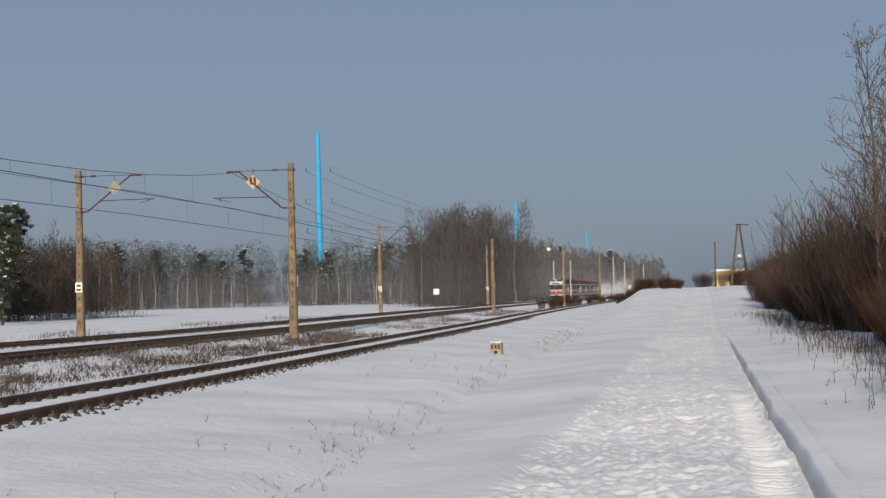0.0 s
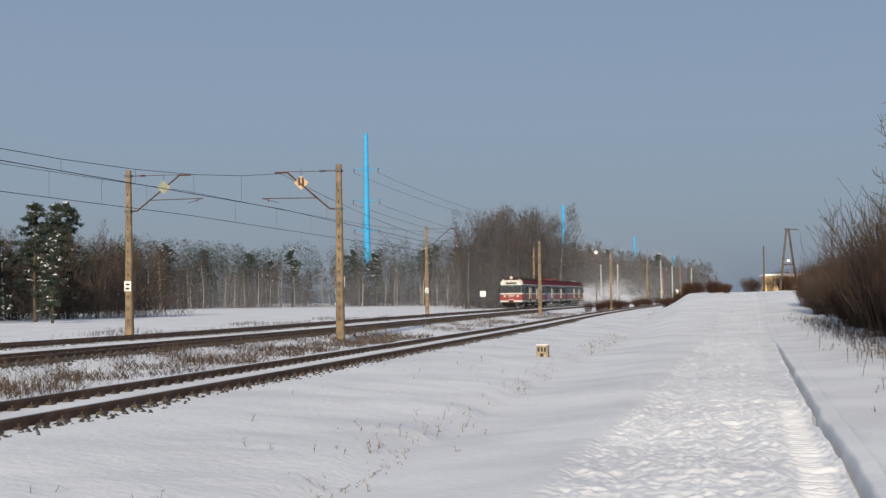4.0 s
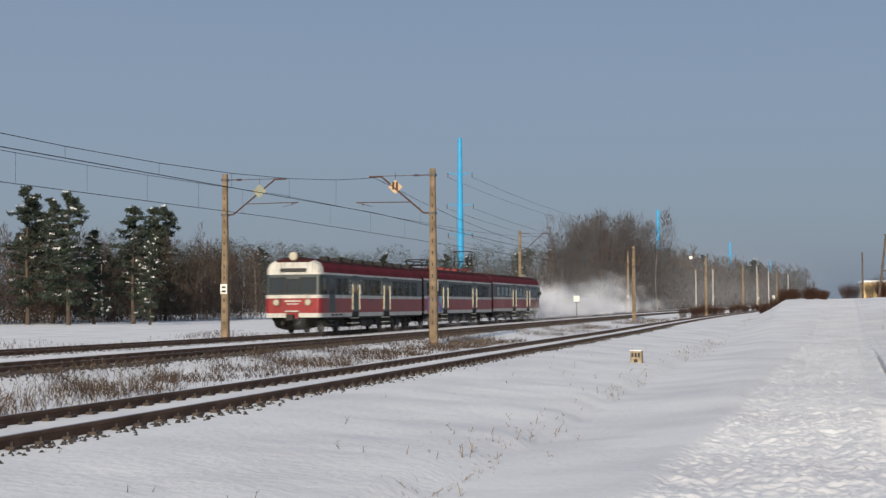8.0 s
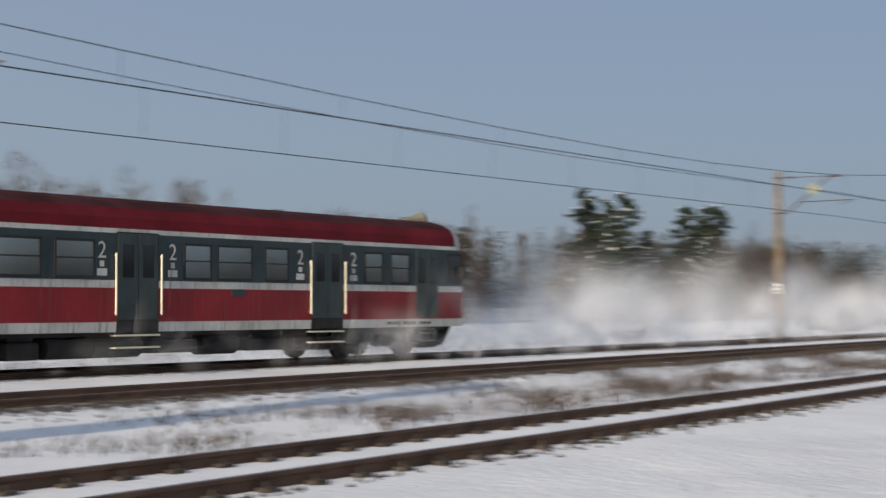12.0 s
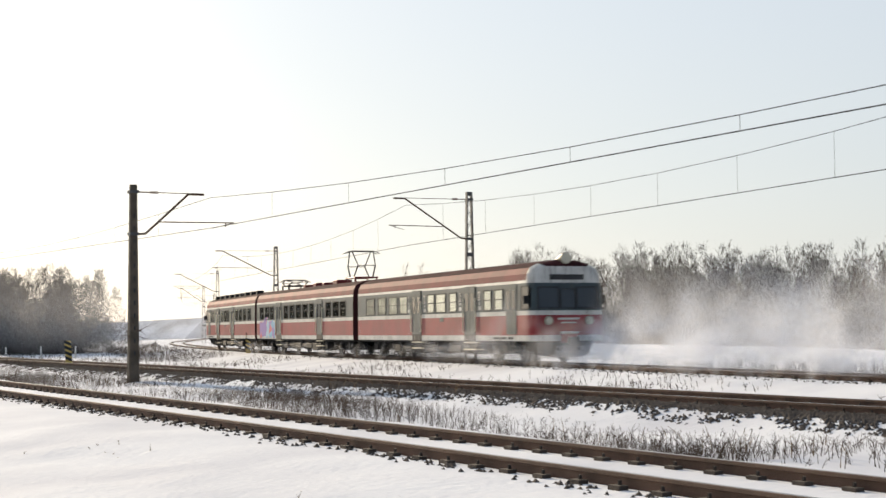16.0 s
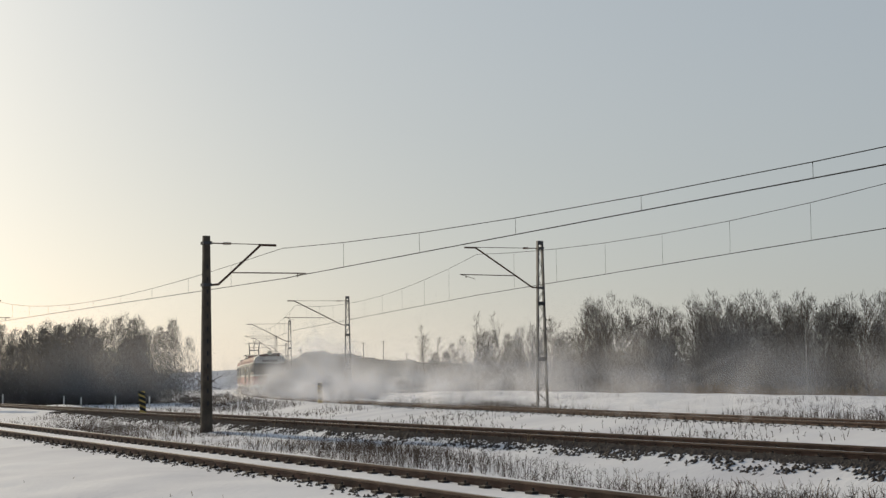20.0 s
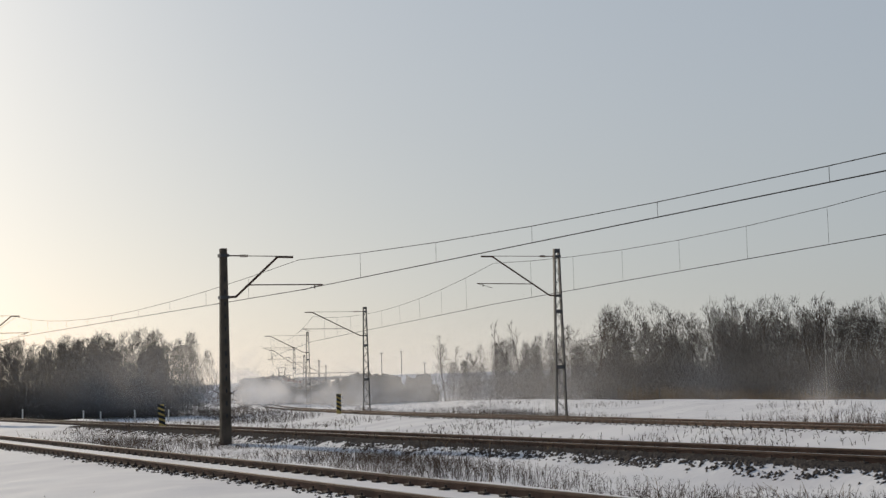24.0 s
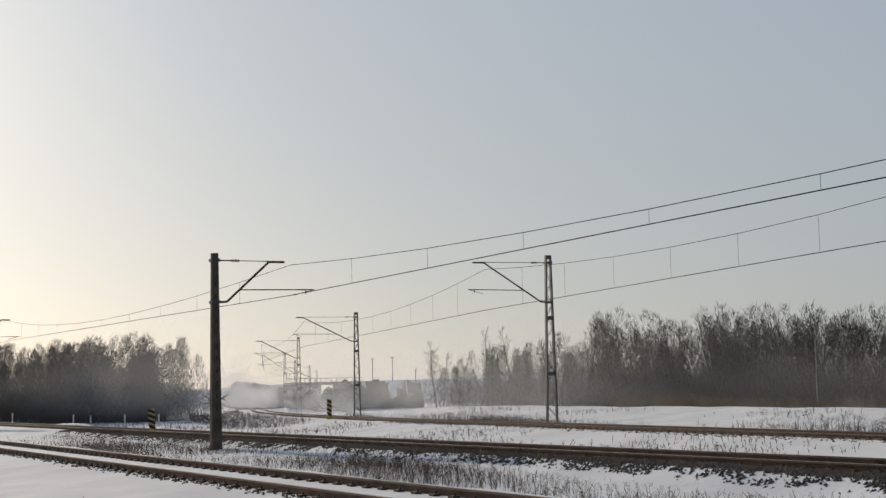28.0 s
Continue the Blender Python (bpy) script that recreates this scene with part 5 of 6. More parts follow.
def thicket():
    rs = random.Random(7)
    for k in range(112):
        y = 19 + 90 * rs.random() ** 1.15
        edge = float(np.interp(y, [18, 23, 35, 50, 62], [2.7, 3.5, 4.6, 5.8, 6.4]))
        x = edge + 1.2 + rs.random() ** 1.3 * 9.0
        h = (0.62 if y > 45 else 0.40) + 0.55 * min((x - edge) / 4, 1) * rs.uniform(0.7, 1.3)
        placed(BUSH, rs, x, y, min(h, 1.35))
    for x, y, s in ((7.6, 60, 1.5), (8.0, 47, 1.5), (9.0, 39, 1.6), (8.4, 70, 1.5), (10.5, 33, 1.4)):
        placed(BUSH[3:], rs, x, y, s)
    # low brown bushes on the rise at the end of the path
    for k in range(40):
        y = 150 + rs.random() * 60
        x = -3.5 + (y - 150) * 0.03 + rs.random() * 7.0
        placed(BUSH[:3], rs, x, y, rs.uniform(0.22, 0.42))
    for k in range(16):
        placed(BUSH, rs, rs.uniform(6, 16), 165 + rs.random() * 30, rs.uniform(0.4, 0.8))
    for k in range(26):
        y = 180 + rs.random() * 150
        placed(BUSH[:3], rs, -13.0 + far_bend(y) + rs.uniform(-1, 1), y, rs.uniform(0.3, 0.5))


thicket()
TALL = [tree_thing("tall_bare_tree", "tall slender leafless tree above the bushes", "tree", "trees above the bushes", *bare_tree_meshes(110 + k, 10.0, 0.12, 24, 0.55, 2, 0.22, 0.009, 0.15, 5), M_BARK, M_BARK) for k in range(2)]
rs_ = random.Random(3)
for az, r, h, k in ((-8.4, 46, 8.6, 0), (-9.0, 52, 8.2, 1), (-8.9, 40, 6.2, 1), (-7.6, 58, 6.0, 0), (-6.6, 66, 5.2, 1), (-10.2, 48, 8.0, 0), (-4.9, 98, 6.0, 1)):
    placed(TALL[k:k + 1], rs_, -r * math.sin(radians(az)), r * math.cos(radians(az)), h / 10)
for az, r, h_ in ((121.2, 84, 11.5), (120.6, 88, 10.5), (127.0, 90, 11.6), (127.8, 93, 10.4), (126.4, 92, 9.6)):
    placed(BARE, random.Random(int(az * 10)), *az_spot(az, r), h_ / 10)
drop_protos(BARE + BIRCH + PINES + SPRUCE + BUSH + TALL)


# dry weeds on the snow
def weeds():
    def between(rs):
        y = rs.uniform(-75, 170)
        x = rs.uniform(-16.4, -10.8)
        f = 0.5 + 0.5 * math.sin(y * 0.43 + 2 * math.sin(y * 0.13) + x * 0.7)
        return (x + far_bend(y), y, 0.5 + 0.6 * f) if rs.random() < f * f * (0.35 + 0.65 * (x < -12.4)) else None
    brush("dead_weeds", "dry brown weeds between the railway tracks", scatter(7000, 21, between), 0.27, M_STALK, 85, 0.3, 0.0045, 2, "weeds")
    brush("dead_grass", "straw-coloured grass between the railway tracks", scatter(700, 22, between), 0.36, M_STRAW, 86, 0.4, 0.005, 1, "grass")

    def tufts(rs):
        y = rs.uniform(4, 75)
        x = rs.uniform(-16.3, -12.2)
        f = 0.5 + 0.5 * math.sin(y * 1.1 + 2 * math.sin(x * 1.3 + y * 0.2))
        return (x, y, 0.4 + 0.6 * f) if rs.random() < f ** 2 else None
    brush("dead_weeds", "matted brown weeds between the railway tracks", scatter(4500, 30, tufts), 0.26, M_STALK, 94, 0.5, 0.006, 2, "weeds")

    def beyond(rs):
        y = rs.uniform(-130, 160)
        x = far_x(y) - rs.uniform(2.2, 16)
        f = 0.5 + 0.5 * math.sin(y * 0.21 + 1.5 * math.sin(x * 0.5))
        return (x, y, 0.4 + 0.6 * f) if rs.random() < f ** 3 else None
    brush("dead_weeds", "sparse dry weeds on the snowy field", scatter(3600, 23, beyond), 0.34, M_STALK, 87, 0.25, 0.007, 3, "weeds")

    def split(rs):
        y = rs.uniform(-150, -20)
        a, b = X_MID - 2.4, far_x(y) + 2.3
        x = rs.uniform(b, a) if a > b else None
        return (x, y, rs.uniform(0.4, 1.0)) if x and rs.random() < 0.3 + 0.5 * math.sin(y * 0.3) else None
    brush("dead_weeds", "tufts of dry weeds between diverging tracks", scatter(3400, 24, split), 0.32, M_STALK, 88, 0.25, 0.007, 3, "weeds")

    def toe(rs):
        y = 14 + 150 * rs.random() ** 1.5
        x = -3.5 + rs.gauss(0, 0.28) + far_bend(y)
        f = math.sin(y * 0.37) + math.sin(y * 0.11 + 1)
        return (x, y, rs.uniform(0.4, 1.0)) if rs.random() < 0.06 + 0.6 * max(f, 0) else None
    brush("dead_grass", "dry grass along the foot of the embankment", scatter(260, 25, toe), 0.22, M_STRAW, 89, 0.35, 0.004, 2, "grass")

    def slope(rs):
        y = rs.uniform(10, 90)
        return (rs.uniform(-6.6, -3.6), y, rs.uniform(0.3, 1.0)) if math.sin(y * 1.7) > 0.93 else None
    brush("dead_grass", "few dry tufts on the snowy embankment", scatter(24, 26, slope), 0.2, M_STRAW, 90, 0.35, 0.004, 2, "grass")

    def edge(rs):
        y = 16 + 70 * rs.random()
        e = float(np.interp(y, [18, 23, 35, 50, 62], [3.9, 4.3, 4.9, 5.6, 6.1]))
        return (e + rs.gauss(0, 0.55), y, rs.uniform(0.4, 1.0))
    brush("dead_weeds", "thin weeds along the edge of the bushes", scatter(1300, 27, edge), 0.5, M_STALK, 91, 0.2, 0.0045, 3, "weeds")

    def bank(rs):
        y = rs.uniform(-60, -12)
        return (rs.uniform(-6.4, -3.0), y, rs.uniform(0.3, 1.0)) if math.sin(y * 0.9) > 0.5 else None
    brush("dead_grass", "dry tufts on the near embankment", scatter(50, 28, bank), 0.15, M_STRAW, 92, 0.3, 0.004, 2, "grass")

    def thick(rs):
        y = rs.uniform(-175, -92)
        x = far_x(y) + rs.uniform(2.5, 8.0)
        return (x, y, rs.uniform(0.5, 1.0)) if x < X_MID - 3 else None
    brush("dead_weeds", "dark thicket of weeds inside the curve", scatter(2200, 29, thick), 0.62, M_STALK, 93, 0.2, 0.006, 3, "weeds")


def more_weeds():
    def patch(rs):
        y = -15 - 50 * rs.random() ** 1.5
        x = rs.uniform(-15.0, -10.9)
        f = 0.5 + 0.5 * math.sin(y * 0.35 + 1.6 * math.sin(x * 0.9 + y * 0.11))
        return (x, y, 0.4 + 0.6 * f) if rs.random() < 0.12 + 0.88 * f * f else None
    brush("dead_weeds", "dense thin grey weeds on snow beside the ballast", scatter(4600, 61, patch), 0.36, M_STALK, 161, 0.22, 0.0026, 3, "weeds")

    def strip(rs):
        y = rs.uniform(-105, -25)
        x = far_x(y) - 2.0 - abs(rs.gauss(0, 2.2))
        f = 0.5 + 0.5 * math.sin(y * 0.16 + 0.7)
        return (x, y, 0.4 + 0.6 * f) if rs.random() < f else None
    brush("dead_weeds", "standing dry weeds beyond the curving track", scatter(3200, 62, strip), 0.55, M_STALK, 162, 0.16, 0.005, 2, "weeds")

    def foot(rs):
        y = 11 + 60 * rs.random() ** 1.3
        return (-3.38 + rs.gauss(0, 0.10), y, rs.uniform(0.3, 1.0)) if math.sin(y * 0.9) + math.sin(y * 0.37 + 2) > 0.4 else None
    brush("dead_grass", "short dry grass in the crease of the embankment", scatter(170, 63, foot), 0.16, M_STRAW, 163, 0.5, 0.003, 3, "grass")

    def slopes(rs):
        y = 11 + 45 * rs.random() ** 1.2
        return (rs.uniform(-7.2, -3.5), y, rs.uniform(0.3, 1.0)) if grain(np.array([y]), np.array([y * 0.0]), 0.5, 1.0, 8)[0] > 0.5 else None
    brush("dead_weeds", "lone brittle stalks on the snowy embankment", scatter(46, 64, slopes), 0.2, M_STALK, 164, 0.3, 0.003, 3, "weeds")

    def front(rs):
        y = rs.uniform(18, 66)
        x = rs.uniform(-16.2, -12.6)
        return (x, y, rs.uniform(0.5, 1.0)) if grain(np.array([x]), np.array([y]), 1.2, 2.6, 9)[0] > 0.15 else None
    brush("dead_weeds", "clumps of tall brown weeds between the tracks", scatter(1100, 65, front), 0.4, M_STALK, 165, 0.2, 0.0045, 3, "weeds")


weeds()
more_weeds()


# ---- lineside things ----
def power_pylon(az, r, h):
    x, y = az_spot(az, r)
    t = thing("power_pylon", "tall tapered bright blue steel tubular power pylon", "pylon", "blue power pylons", pose(x, y, 0, 0, 0, az))
    blue = M_BLUE
    bm = bmesh.new()
    tube(bm, (0, 0, -1), (0, 0, h), 1.15, 0.55, 12)
    part("shaft", bm, blue, t)
    for k, (z, w) in enumerate(((h * 0.80, 3.3), (h * 0.62, 3.6), (h * 0.45, 3.3))):
        for s in (-1, 1):
            bm = bmesh.new()
            tube(bm, (s * 0.5, 0, z - 0.6), (s * w, 0, z), 0.16, 0.09, 6)
            arm = part("cross_arm", bm, blue, t)
            bm = bmesh.new()
            tube(bm, (s * w, 0, z), (s * w, 0, z - 1.3), 0.12, 0.12, 6)
            part("insulator", bm, M_STEEL, arm)
    return [(Matrix.LocRotScale((x, y, 0), Euler((0, 0, radians(az))), None) @ Vector((s * w, 0, z - 1.3))) for z, w in ((h * 0.80, 3.3), (h * 0.62, 3.6), (h * 0.45, 3.3)) for s in (-1, 1)]


M_BLUE = mat("bright_blue_pylon_paint", (0.035, 0.33, 0.62), 0.5, 0, 0.12, 0.3)
ends = [power_pylon(11.97, 425, 47.5), power_pylon(4.72, 660, 41.5), power_pylon(2.14, 1000, 41.0), power_pylon(0.72, 1450, 41.0)]
for e0, e1 in zip(ends, ends[1:]):
    t_ = thing("power_line", "thin power cables slung between blue pylons", "power line", "power lines")
    for a_, b_ in zip(e0, e1):
        wire("cable", [a_.lerp(b_, k / 8) - Vector((0, 0, 14.0 * (k / 8) * (1 - k / 8))) for k in range(9)], 0.035, t_)


def ground_at(x, y):
    return float(ground_z(np.array([float(x)]), np.array([float(y)]))[0])


def a_frame_pole():
    x, y = az_spot(-3.35, 172)
    t = thing("a_frame_pole", "weathered wooden A-frame pole with a crossbar", "pole", "", pose(x, y, ground_at(x, y), 0, 0, 0))
    h = 6.7
    for s in (-1, 1):
        bm = bmesh.new()
        tube(bm, (s * 0.95, 0, -0.3), (s * 0.10, 0, h), 0.13, 0.10, 8)
        part("leg", bm, M_BARK, t)
    bm = bmesh.new()
    tube(bm, (-0.65, 0, h * 0.42), (0.65, 0, h * 0.42), 0.08, 0.08, 6)
    part("crossbar", bm, M_BARK, t)
    bm = bmesh.new()
    tube(bm, (-0.35, 0, h - 0.05), (1.15, 0, h - 0.15), 0.06, 0.06, 6)
    part("arm", bm, M_STEEL, t)
    bm = bmesh.new()
    box(bm, -0.15, 0.2, -0.12, 0.12, h * 0.46, h * 0.46 + 0.25)
    part("insulator", bm, M_WHITE, t)
    x, y = az_spot(-2.49, 180)
    t = thing("wooden_pole", "slim dark wooden pole on the snowy rise", "pole", "", pose(x, y, ground_at(x, y)))
    bm = bmesh.new()
    tube(bm, (0, 0, -0.3), (0, 0, 5.2), 0.11, 0.08, 8)
    part("shaft", bm, M_BARK, t)


def low_building():
    x, y = az_spot(-3.25, 205)
    t = thing("low_building", "long low cream-walled building behind the snowy rise", "building", "", pose(x, y, 1.6, 0, 0, 3))
    m = mat("cream_wall_render", (0.62, 0.46, 0.24), 0.9, 0, 0.15, 1.0)
    bm = bmesh.new()
    box(bm, -2.9, 2.9, -2.5, 2.5, -1.5, 2.35)
    part("wall", bm, m, t)
    bm = bmesh.new()
    box(bm, -3.1, 3.1, -2.7, 2.7, 2.35, 2.6)
    part("roof", bevelled(bm, 0.05), M_SNOWCAP, t)


a_frame_pole()
low_building()


M_PALE = mat("pale_grey_pole_concrete", (0.42, 0.41, 0.39), 0.9, 0, 0.25, 2.0)


def white_posts():
    def lamp(az, r, h, lampy):
        x, y = az_spot(az, r)
        t = thing("concrete_pole", "pale concrete pole beside the distant tracks", "pole", "pale poles by the line", pose(x, y, ground_at(x, y)))
        bm = bmesh.new()
        tube(bm, (0, 0, -0.3), (0, 0, h), 0.15, 0.11, 8)
        part("shaft", bm, M_PALE, t)
        if lampy:
            bm = bmesh.new()
            box(bm, -0.35, 0.35, -0.12, 0.12, h, h + 0.12)
            part("lamp_head", bm, M_STEEL, t)
    for az, r, h, l in ((3.38, 300, 7.6, 0), (2.77, 300, 7.6, 1), (1.2, 340, 9.0, 0), (0.79, 340, 8.0, 0), (0.1, 400, 8.2, 1)):
        lamp(az, r, h, l)
    x, y = az_spot(7.72, 150)
    t = thing("trackside_sign", "small square white sign on a thin post", "sign", "", pose(x, y, ground_at(x, y), 0, 0, 0))
    bm = bmesh.new()
    tube(bm, (0, 0.03, -0.2), (0, 0.03, 2.1), 0.03, 0.03, 6)
    part("post", bm, M_STEEL, t)
    bm = bmesh.new()
    box(bm, -0.28, 0.28, -0.02, 0.0, 1.65, 2.2)
    part("plate", bevelled(bm, 0.005), M_WHITE, t)
    x, y = az_spot(3.55, 212)
    t = thing("signal_disc", "round white railway disc sign on a pole", "sign", "", pose(x, y, ground_at(x, y)))
    bm = bmesh.new()
    tube(bm, (0, 0, -0.2), (0, 0, 8.0), 0.07, 0.05, 6)
    part("post", bm, M_STEEL, t)
    bm = bmesh.new()
    tube(bm, (0, -0.08, 7.6), (0, -0.05, 7.6), 0.24, 0.24, 16)
    part("disc", bm, M_WHITE, t)
    x, y = az_spot(0.62, 260)
    t = thing("white_marker", "short white marker post beside the tracks", "marker post", "", pose(x, y, ground_at(x, y)))
    bm = bmesh.new()
    box(bm, -0.22, 0.22, -0.05, 0.05, 0.6, 2.4)
    part("panel", bevelled(bm, 0.01), M_WHITE, t)
    bm = bmesh.new()
    tube(bm, (0, 0.06, -0.2), (0, 0.06, 2.3), 0.05, 0.05, 6)
    part("post", bm, M_STEEL, t)


white_posts()


M_PALESTONE = mat("pale_weathered_stone", (0.36, 0.29, 0.20), 0.9, 0, 0.3, 9.0)


def kilometre_stone():
    x, y = az_spot(5.55, 43.5)
    t = thing("kilometre_stone", "small weathered concrete kilometre stone in snow", "marker stone", "", pose(x, y, ground_at(x, y) - 0.05, 0, 0, -8))
    bm = bmesh.new()
    box(bm, -0.16, 0.16, -0.12, 0.12, -0.3, 0.38)
    bevelled(bm, 0.03)
    st = part("block", bm, M_PALESTONE, t)
    bm = bmesh.new()
    for k in range(3):
        box(bm, -0.12 + k * 0.09, -0.06 + k * 0.09, -0.126, -0.119, 0.20, 0.32)
    box(bm, -0.05, 0.05, -0.126, -0.119, 0.06, 0.15)
    part("marking", bm, M_BLACK, st, "worn dark painted figures")
    bm = bmesh.new()
    box(bm, -0.18, 0.18, -0.13, 0.13, 0.37, 0.40)
    part("snow", bevelled(bm, 0.02), M_SNOWCAP, t)


kilometre_stone()


def striped_post(az, r, h, w, lean=0):
    x, y = az_spot(az, r)
    t = thing("striped_post", "yellow and black striped warning post in snow", "marker post", "striped warning posts", pose(x, y, ground_at(x, y), 0, lean, az + 180))
    ye = mat("yellow_warning_paint", (0.55, 0.40, 0.12), 0.6, 0, 0.3, 5.0)
    bm = bmesh.new()
    box(bm, -w, w, -0.06, 0.06, -0.3, h)
    bevelled(bm, 0.015)
    p = part("board", bm, ye, t)
    for k in range(4):
        bm = bmesh.new()
        z = h * (0.12 + 0.22 * k)
        vs = [bm.verts.new(c) for c in ((-w, 0.064, z), (w, 0.064, z + w), (w, 0.064, z + w + 0.13 * h), (-w, 0.064, z + 0.13 * h))]
        vb = [bm.verts.new(v.co - Vector((0, 0.128, 0))) for v in vs]
        bm.faces.new(vs)
        bm.faces.new(vb[::-1])
        for i in range(4):
            bm.faces.new((vs[i], vb[i], vb[(i + 1) % 4], vs[(i + 1) % 4]))
        part("stripe", bm, M_BLACK, p)


striped_post(165.42, 70, 1.05, 0.14, 4)
striped_post(159.05, 100, 1.25, 0.15)
for az, r, h in ((165.2, 118, 0.9), (166.4, 120, 0.9), (167.6, 122, 0.85), (168.2, 122, 0.95), (170.3, 120, 0.8)):
    x_, y_ = az_spot(az, r)
    t_ = thing("white_post", "thin white post standing in the snow", "marker post", "row of white posts", pose(x_, y_, ground_at(x_, y_)))
    bm_ = bmesh.new()
    tube(bm_, (0, 0, -0.2), (0, 0, h), 0.06, 0.05, 6)
    part("shaft", bm_, M_WHITE, t_)


def spiked_collar():
    x, y = az_spot(163.17, 52.4)
    t = thing("spiked_collar", "rusty barbed climbing guard round a mast", "climbing guard", "", pose(x, y, 1.15))
    bm = bmesh.new()
    for k in range(18):
        a = 2.4 * k
        r = 0.42 + 0.1 * math.sin(k * 5)
        tube(bm, (0.12 * math.cos(a), 0.12 * math.sin(a), 0.12 * (k % 4)), (r * math.cos(a), r * math.sin(a), 0.12 * (k % 4) + 0.22 * math.sin(k * 3)), 0.014, 0.006, 4)
    part("spikes", bm, M_RUSTARM, t)


spiked_collar()


def arm_sign(az, r, z, col, dark):
    x, y = az_spot(az, r)
    t = thing("diamond_sign", "small weathered diamond-shaped overhead line sign", "sign", "overhead line signs", pose(x, y, z, 0, 0, 8))
    m = mat("faded_sign_paint", col, 0.6, 0, 0.3, 4.0)
    bm = bmesh.new()
    s = 0.28
    q = Matrix.Rotation(radians(45), 4, 'Y')
    box(bm, -s * 0.8, s * 0.8, -0.01, 0.01, -s * 0.8, s * 0.8, q)
    p = part("plate", bm, m, t)
    if dark:
        for dx in (-0.09, 0.07):
            bm = bmesh.new()
            box(bm, dx - 0.05, dx + 0.05, -0.016, -0.0105, -0.12, 0.22)
            part("bar", bm, M_RUSTARM, p)
    bm = bmesh.new()
    tube(bm, (0, 0.02, 0), (0, 0.02, 0.62), 0.012, 0.012, 5)
    part("hanger", bm, M_STEEL, t)


arm_sign(14.36, 68.2, 6.55, (0.50, 0.36, 0.22), True)
arm_sign(19.35, 70.0, 6.5, (0.24, 0.25, 0.19), False)


# road bridge and its embankment beyond the curve
def road_bridge():
    t = thing("road_bridge", "distant concrete road bridge on snowy embankments", "bridge")
    def prof(name, az0, r0, az1, r1, z0, z1, base, material, w=7.0):
        a, b = Vector((*az_spot(az0, r0), 0)), Vector((*az_spot(az1, r1), 0))
        n = 10
        d = (b - a).normalized()
        side = Vector((-d.y, d.x, 0))
        vs, fs = [], []
        for k in range(n + 1):
            p = a.lerp(b, k / n)
            z = z0 + (z1 - z0) * k / n
            s = base
            for off, zz in ((-w / 2 - s * z, -0.5), (-w / 2, z), (w / 2, z), (w / 2 + s * z, -0.5)):
                q = p + side * off
                vs.append((q.x, q.y, zz))
        for k in range(n):
            for j in range(3):
                fs.append((k * 4 + j, k * 4 + j + 1, k * 4 + 5 + j, k * 4 + 4 + j))
        fs.append((0, 1, 2, 3))
        fs.append((n * 4 + 3, n * 4 + 2, n * 4 + 1, n * 4))
        ob = meshed(name, vs, fs, material, t)
        return ob
    m_emb = mat("snowy_grass_bank", (0.74, 0.74, 0.77), 0.9, 0, 0.3, 0.15, col2=(0.45, 0.43, 0.42))
    m_con = mat("grey_bridge_concrete", (0.30, 0.30, 0.31), 0.9, 0, 0.2, 0.6)
    prof("embankment", 157.9, 360, 146, 330, 4.75, 4.9, 1.7, m_emb)
    prof("embankment", 160.2, 366, 164, 390, 4.5, 3.6, 1.7, m_emb)
    a, b = Vector((*az_spot(157.8, 360), 0)), Vector((*az_spot(160.3, 366), 0))
    d = (b - a).normalized()
    ang = math.degrees(math.atan2(d.y, d.x))
    L = (b - a).length
    bm = bmesh.new()
    box(bm, -1, L + 1, -3.6, 3.6, 4.15, 4.8)
    o = part("deck", bm, m_con, t)
    o.matrix_basis = pose(a.x, a.y, 0, 0, 0, ang)
    for f in (0.3, 0.7):
        bm = bmesh.new()
        box(bm, L * f - 0.4, L * f + 0.4, -3.0, 3.0, -0.5, 4.15)
        o = part("pier", bm, m_con, t)
        o.matrix_basis = pose(a.x, a.y, 0, 0, 0, ang)
    bm = bmesh.new()
    for k in range(14):
        box(bm, L * k / 13 - 0.04, L * k / 13 + 0.04, 3.5, 3.6, 4.8, 5.7)
    box(bm, -1, L + 1, 3.52, 3.58, 5.6, 5.7)
    o = part("railing", bm, M_STEEL, t)
    o.matrix_basis = pose(a.x, a.y, 0, 0, 0, ang)
    for az, r, h in ((156.72, 350, 5.0), (157.45, 352, 4.8), (155.87, 348, 2.2)):
        x, y = az_spot(az, r)
        q = thing("street_lamp", "thin lamp post on the road bridge", "street lamp", "lamps on the bridge", pose(x, y, 4.8))
        bm = bmesh.new()
        tube(bm, (0, 0, -0.3), (0, 0, h), 0.11, 0.08, 6)
        part("post", bm, M_STEEL, q)
        bm = bmesh.new()
        box(bm, -0.4, 0.4, -0.12, 0.12, h, h + 0.14)
        part("lamp_head", bm, M_STEEL, q)


road_bridge()


# ---- sleepers with their fastenings, and ballast ----
def sleeper_mesh():
    bm = bmesh.new()
    box(bm, -1.28, 1.28, -0.12, 0.12, -0.31, -0.160)
    for s in (-0.7525, 0.7525):
        for k in (-1, 1):
            box(bm, s + k * 0.13 - 0.05, s + k * 0.13 + 0.05, -0.085, 0.085, -0.17, -0.095)
            tube(bm, (s + k * 0.11, 0.0, -0.12), (s + k * 0.11, 0.0, -0.055), 0.02, 0.018, 5)
    me = bpy.data.meshes.new("sleeper")
    bm.to_mesh(me)
    bm.free()
    me.materials.append(M_SLEEPER)
    return me


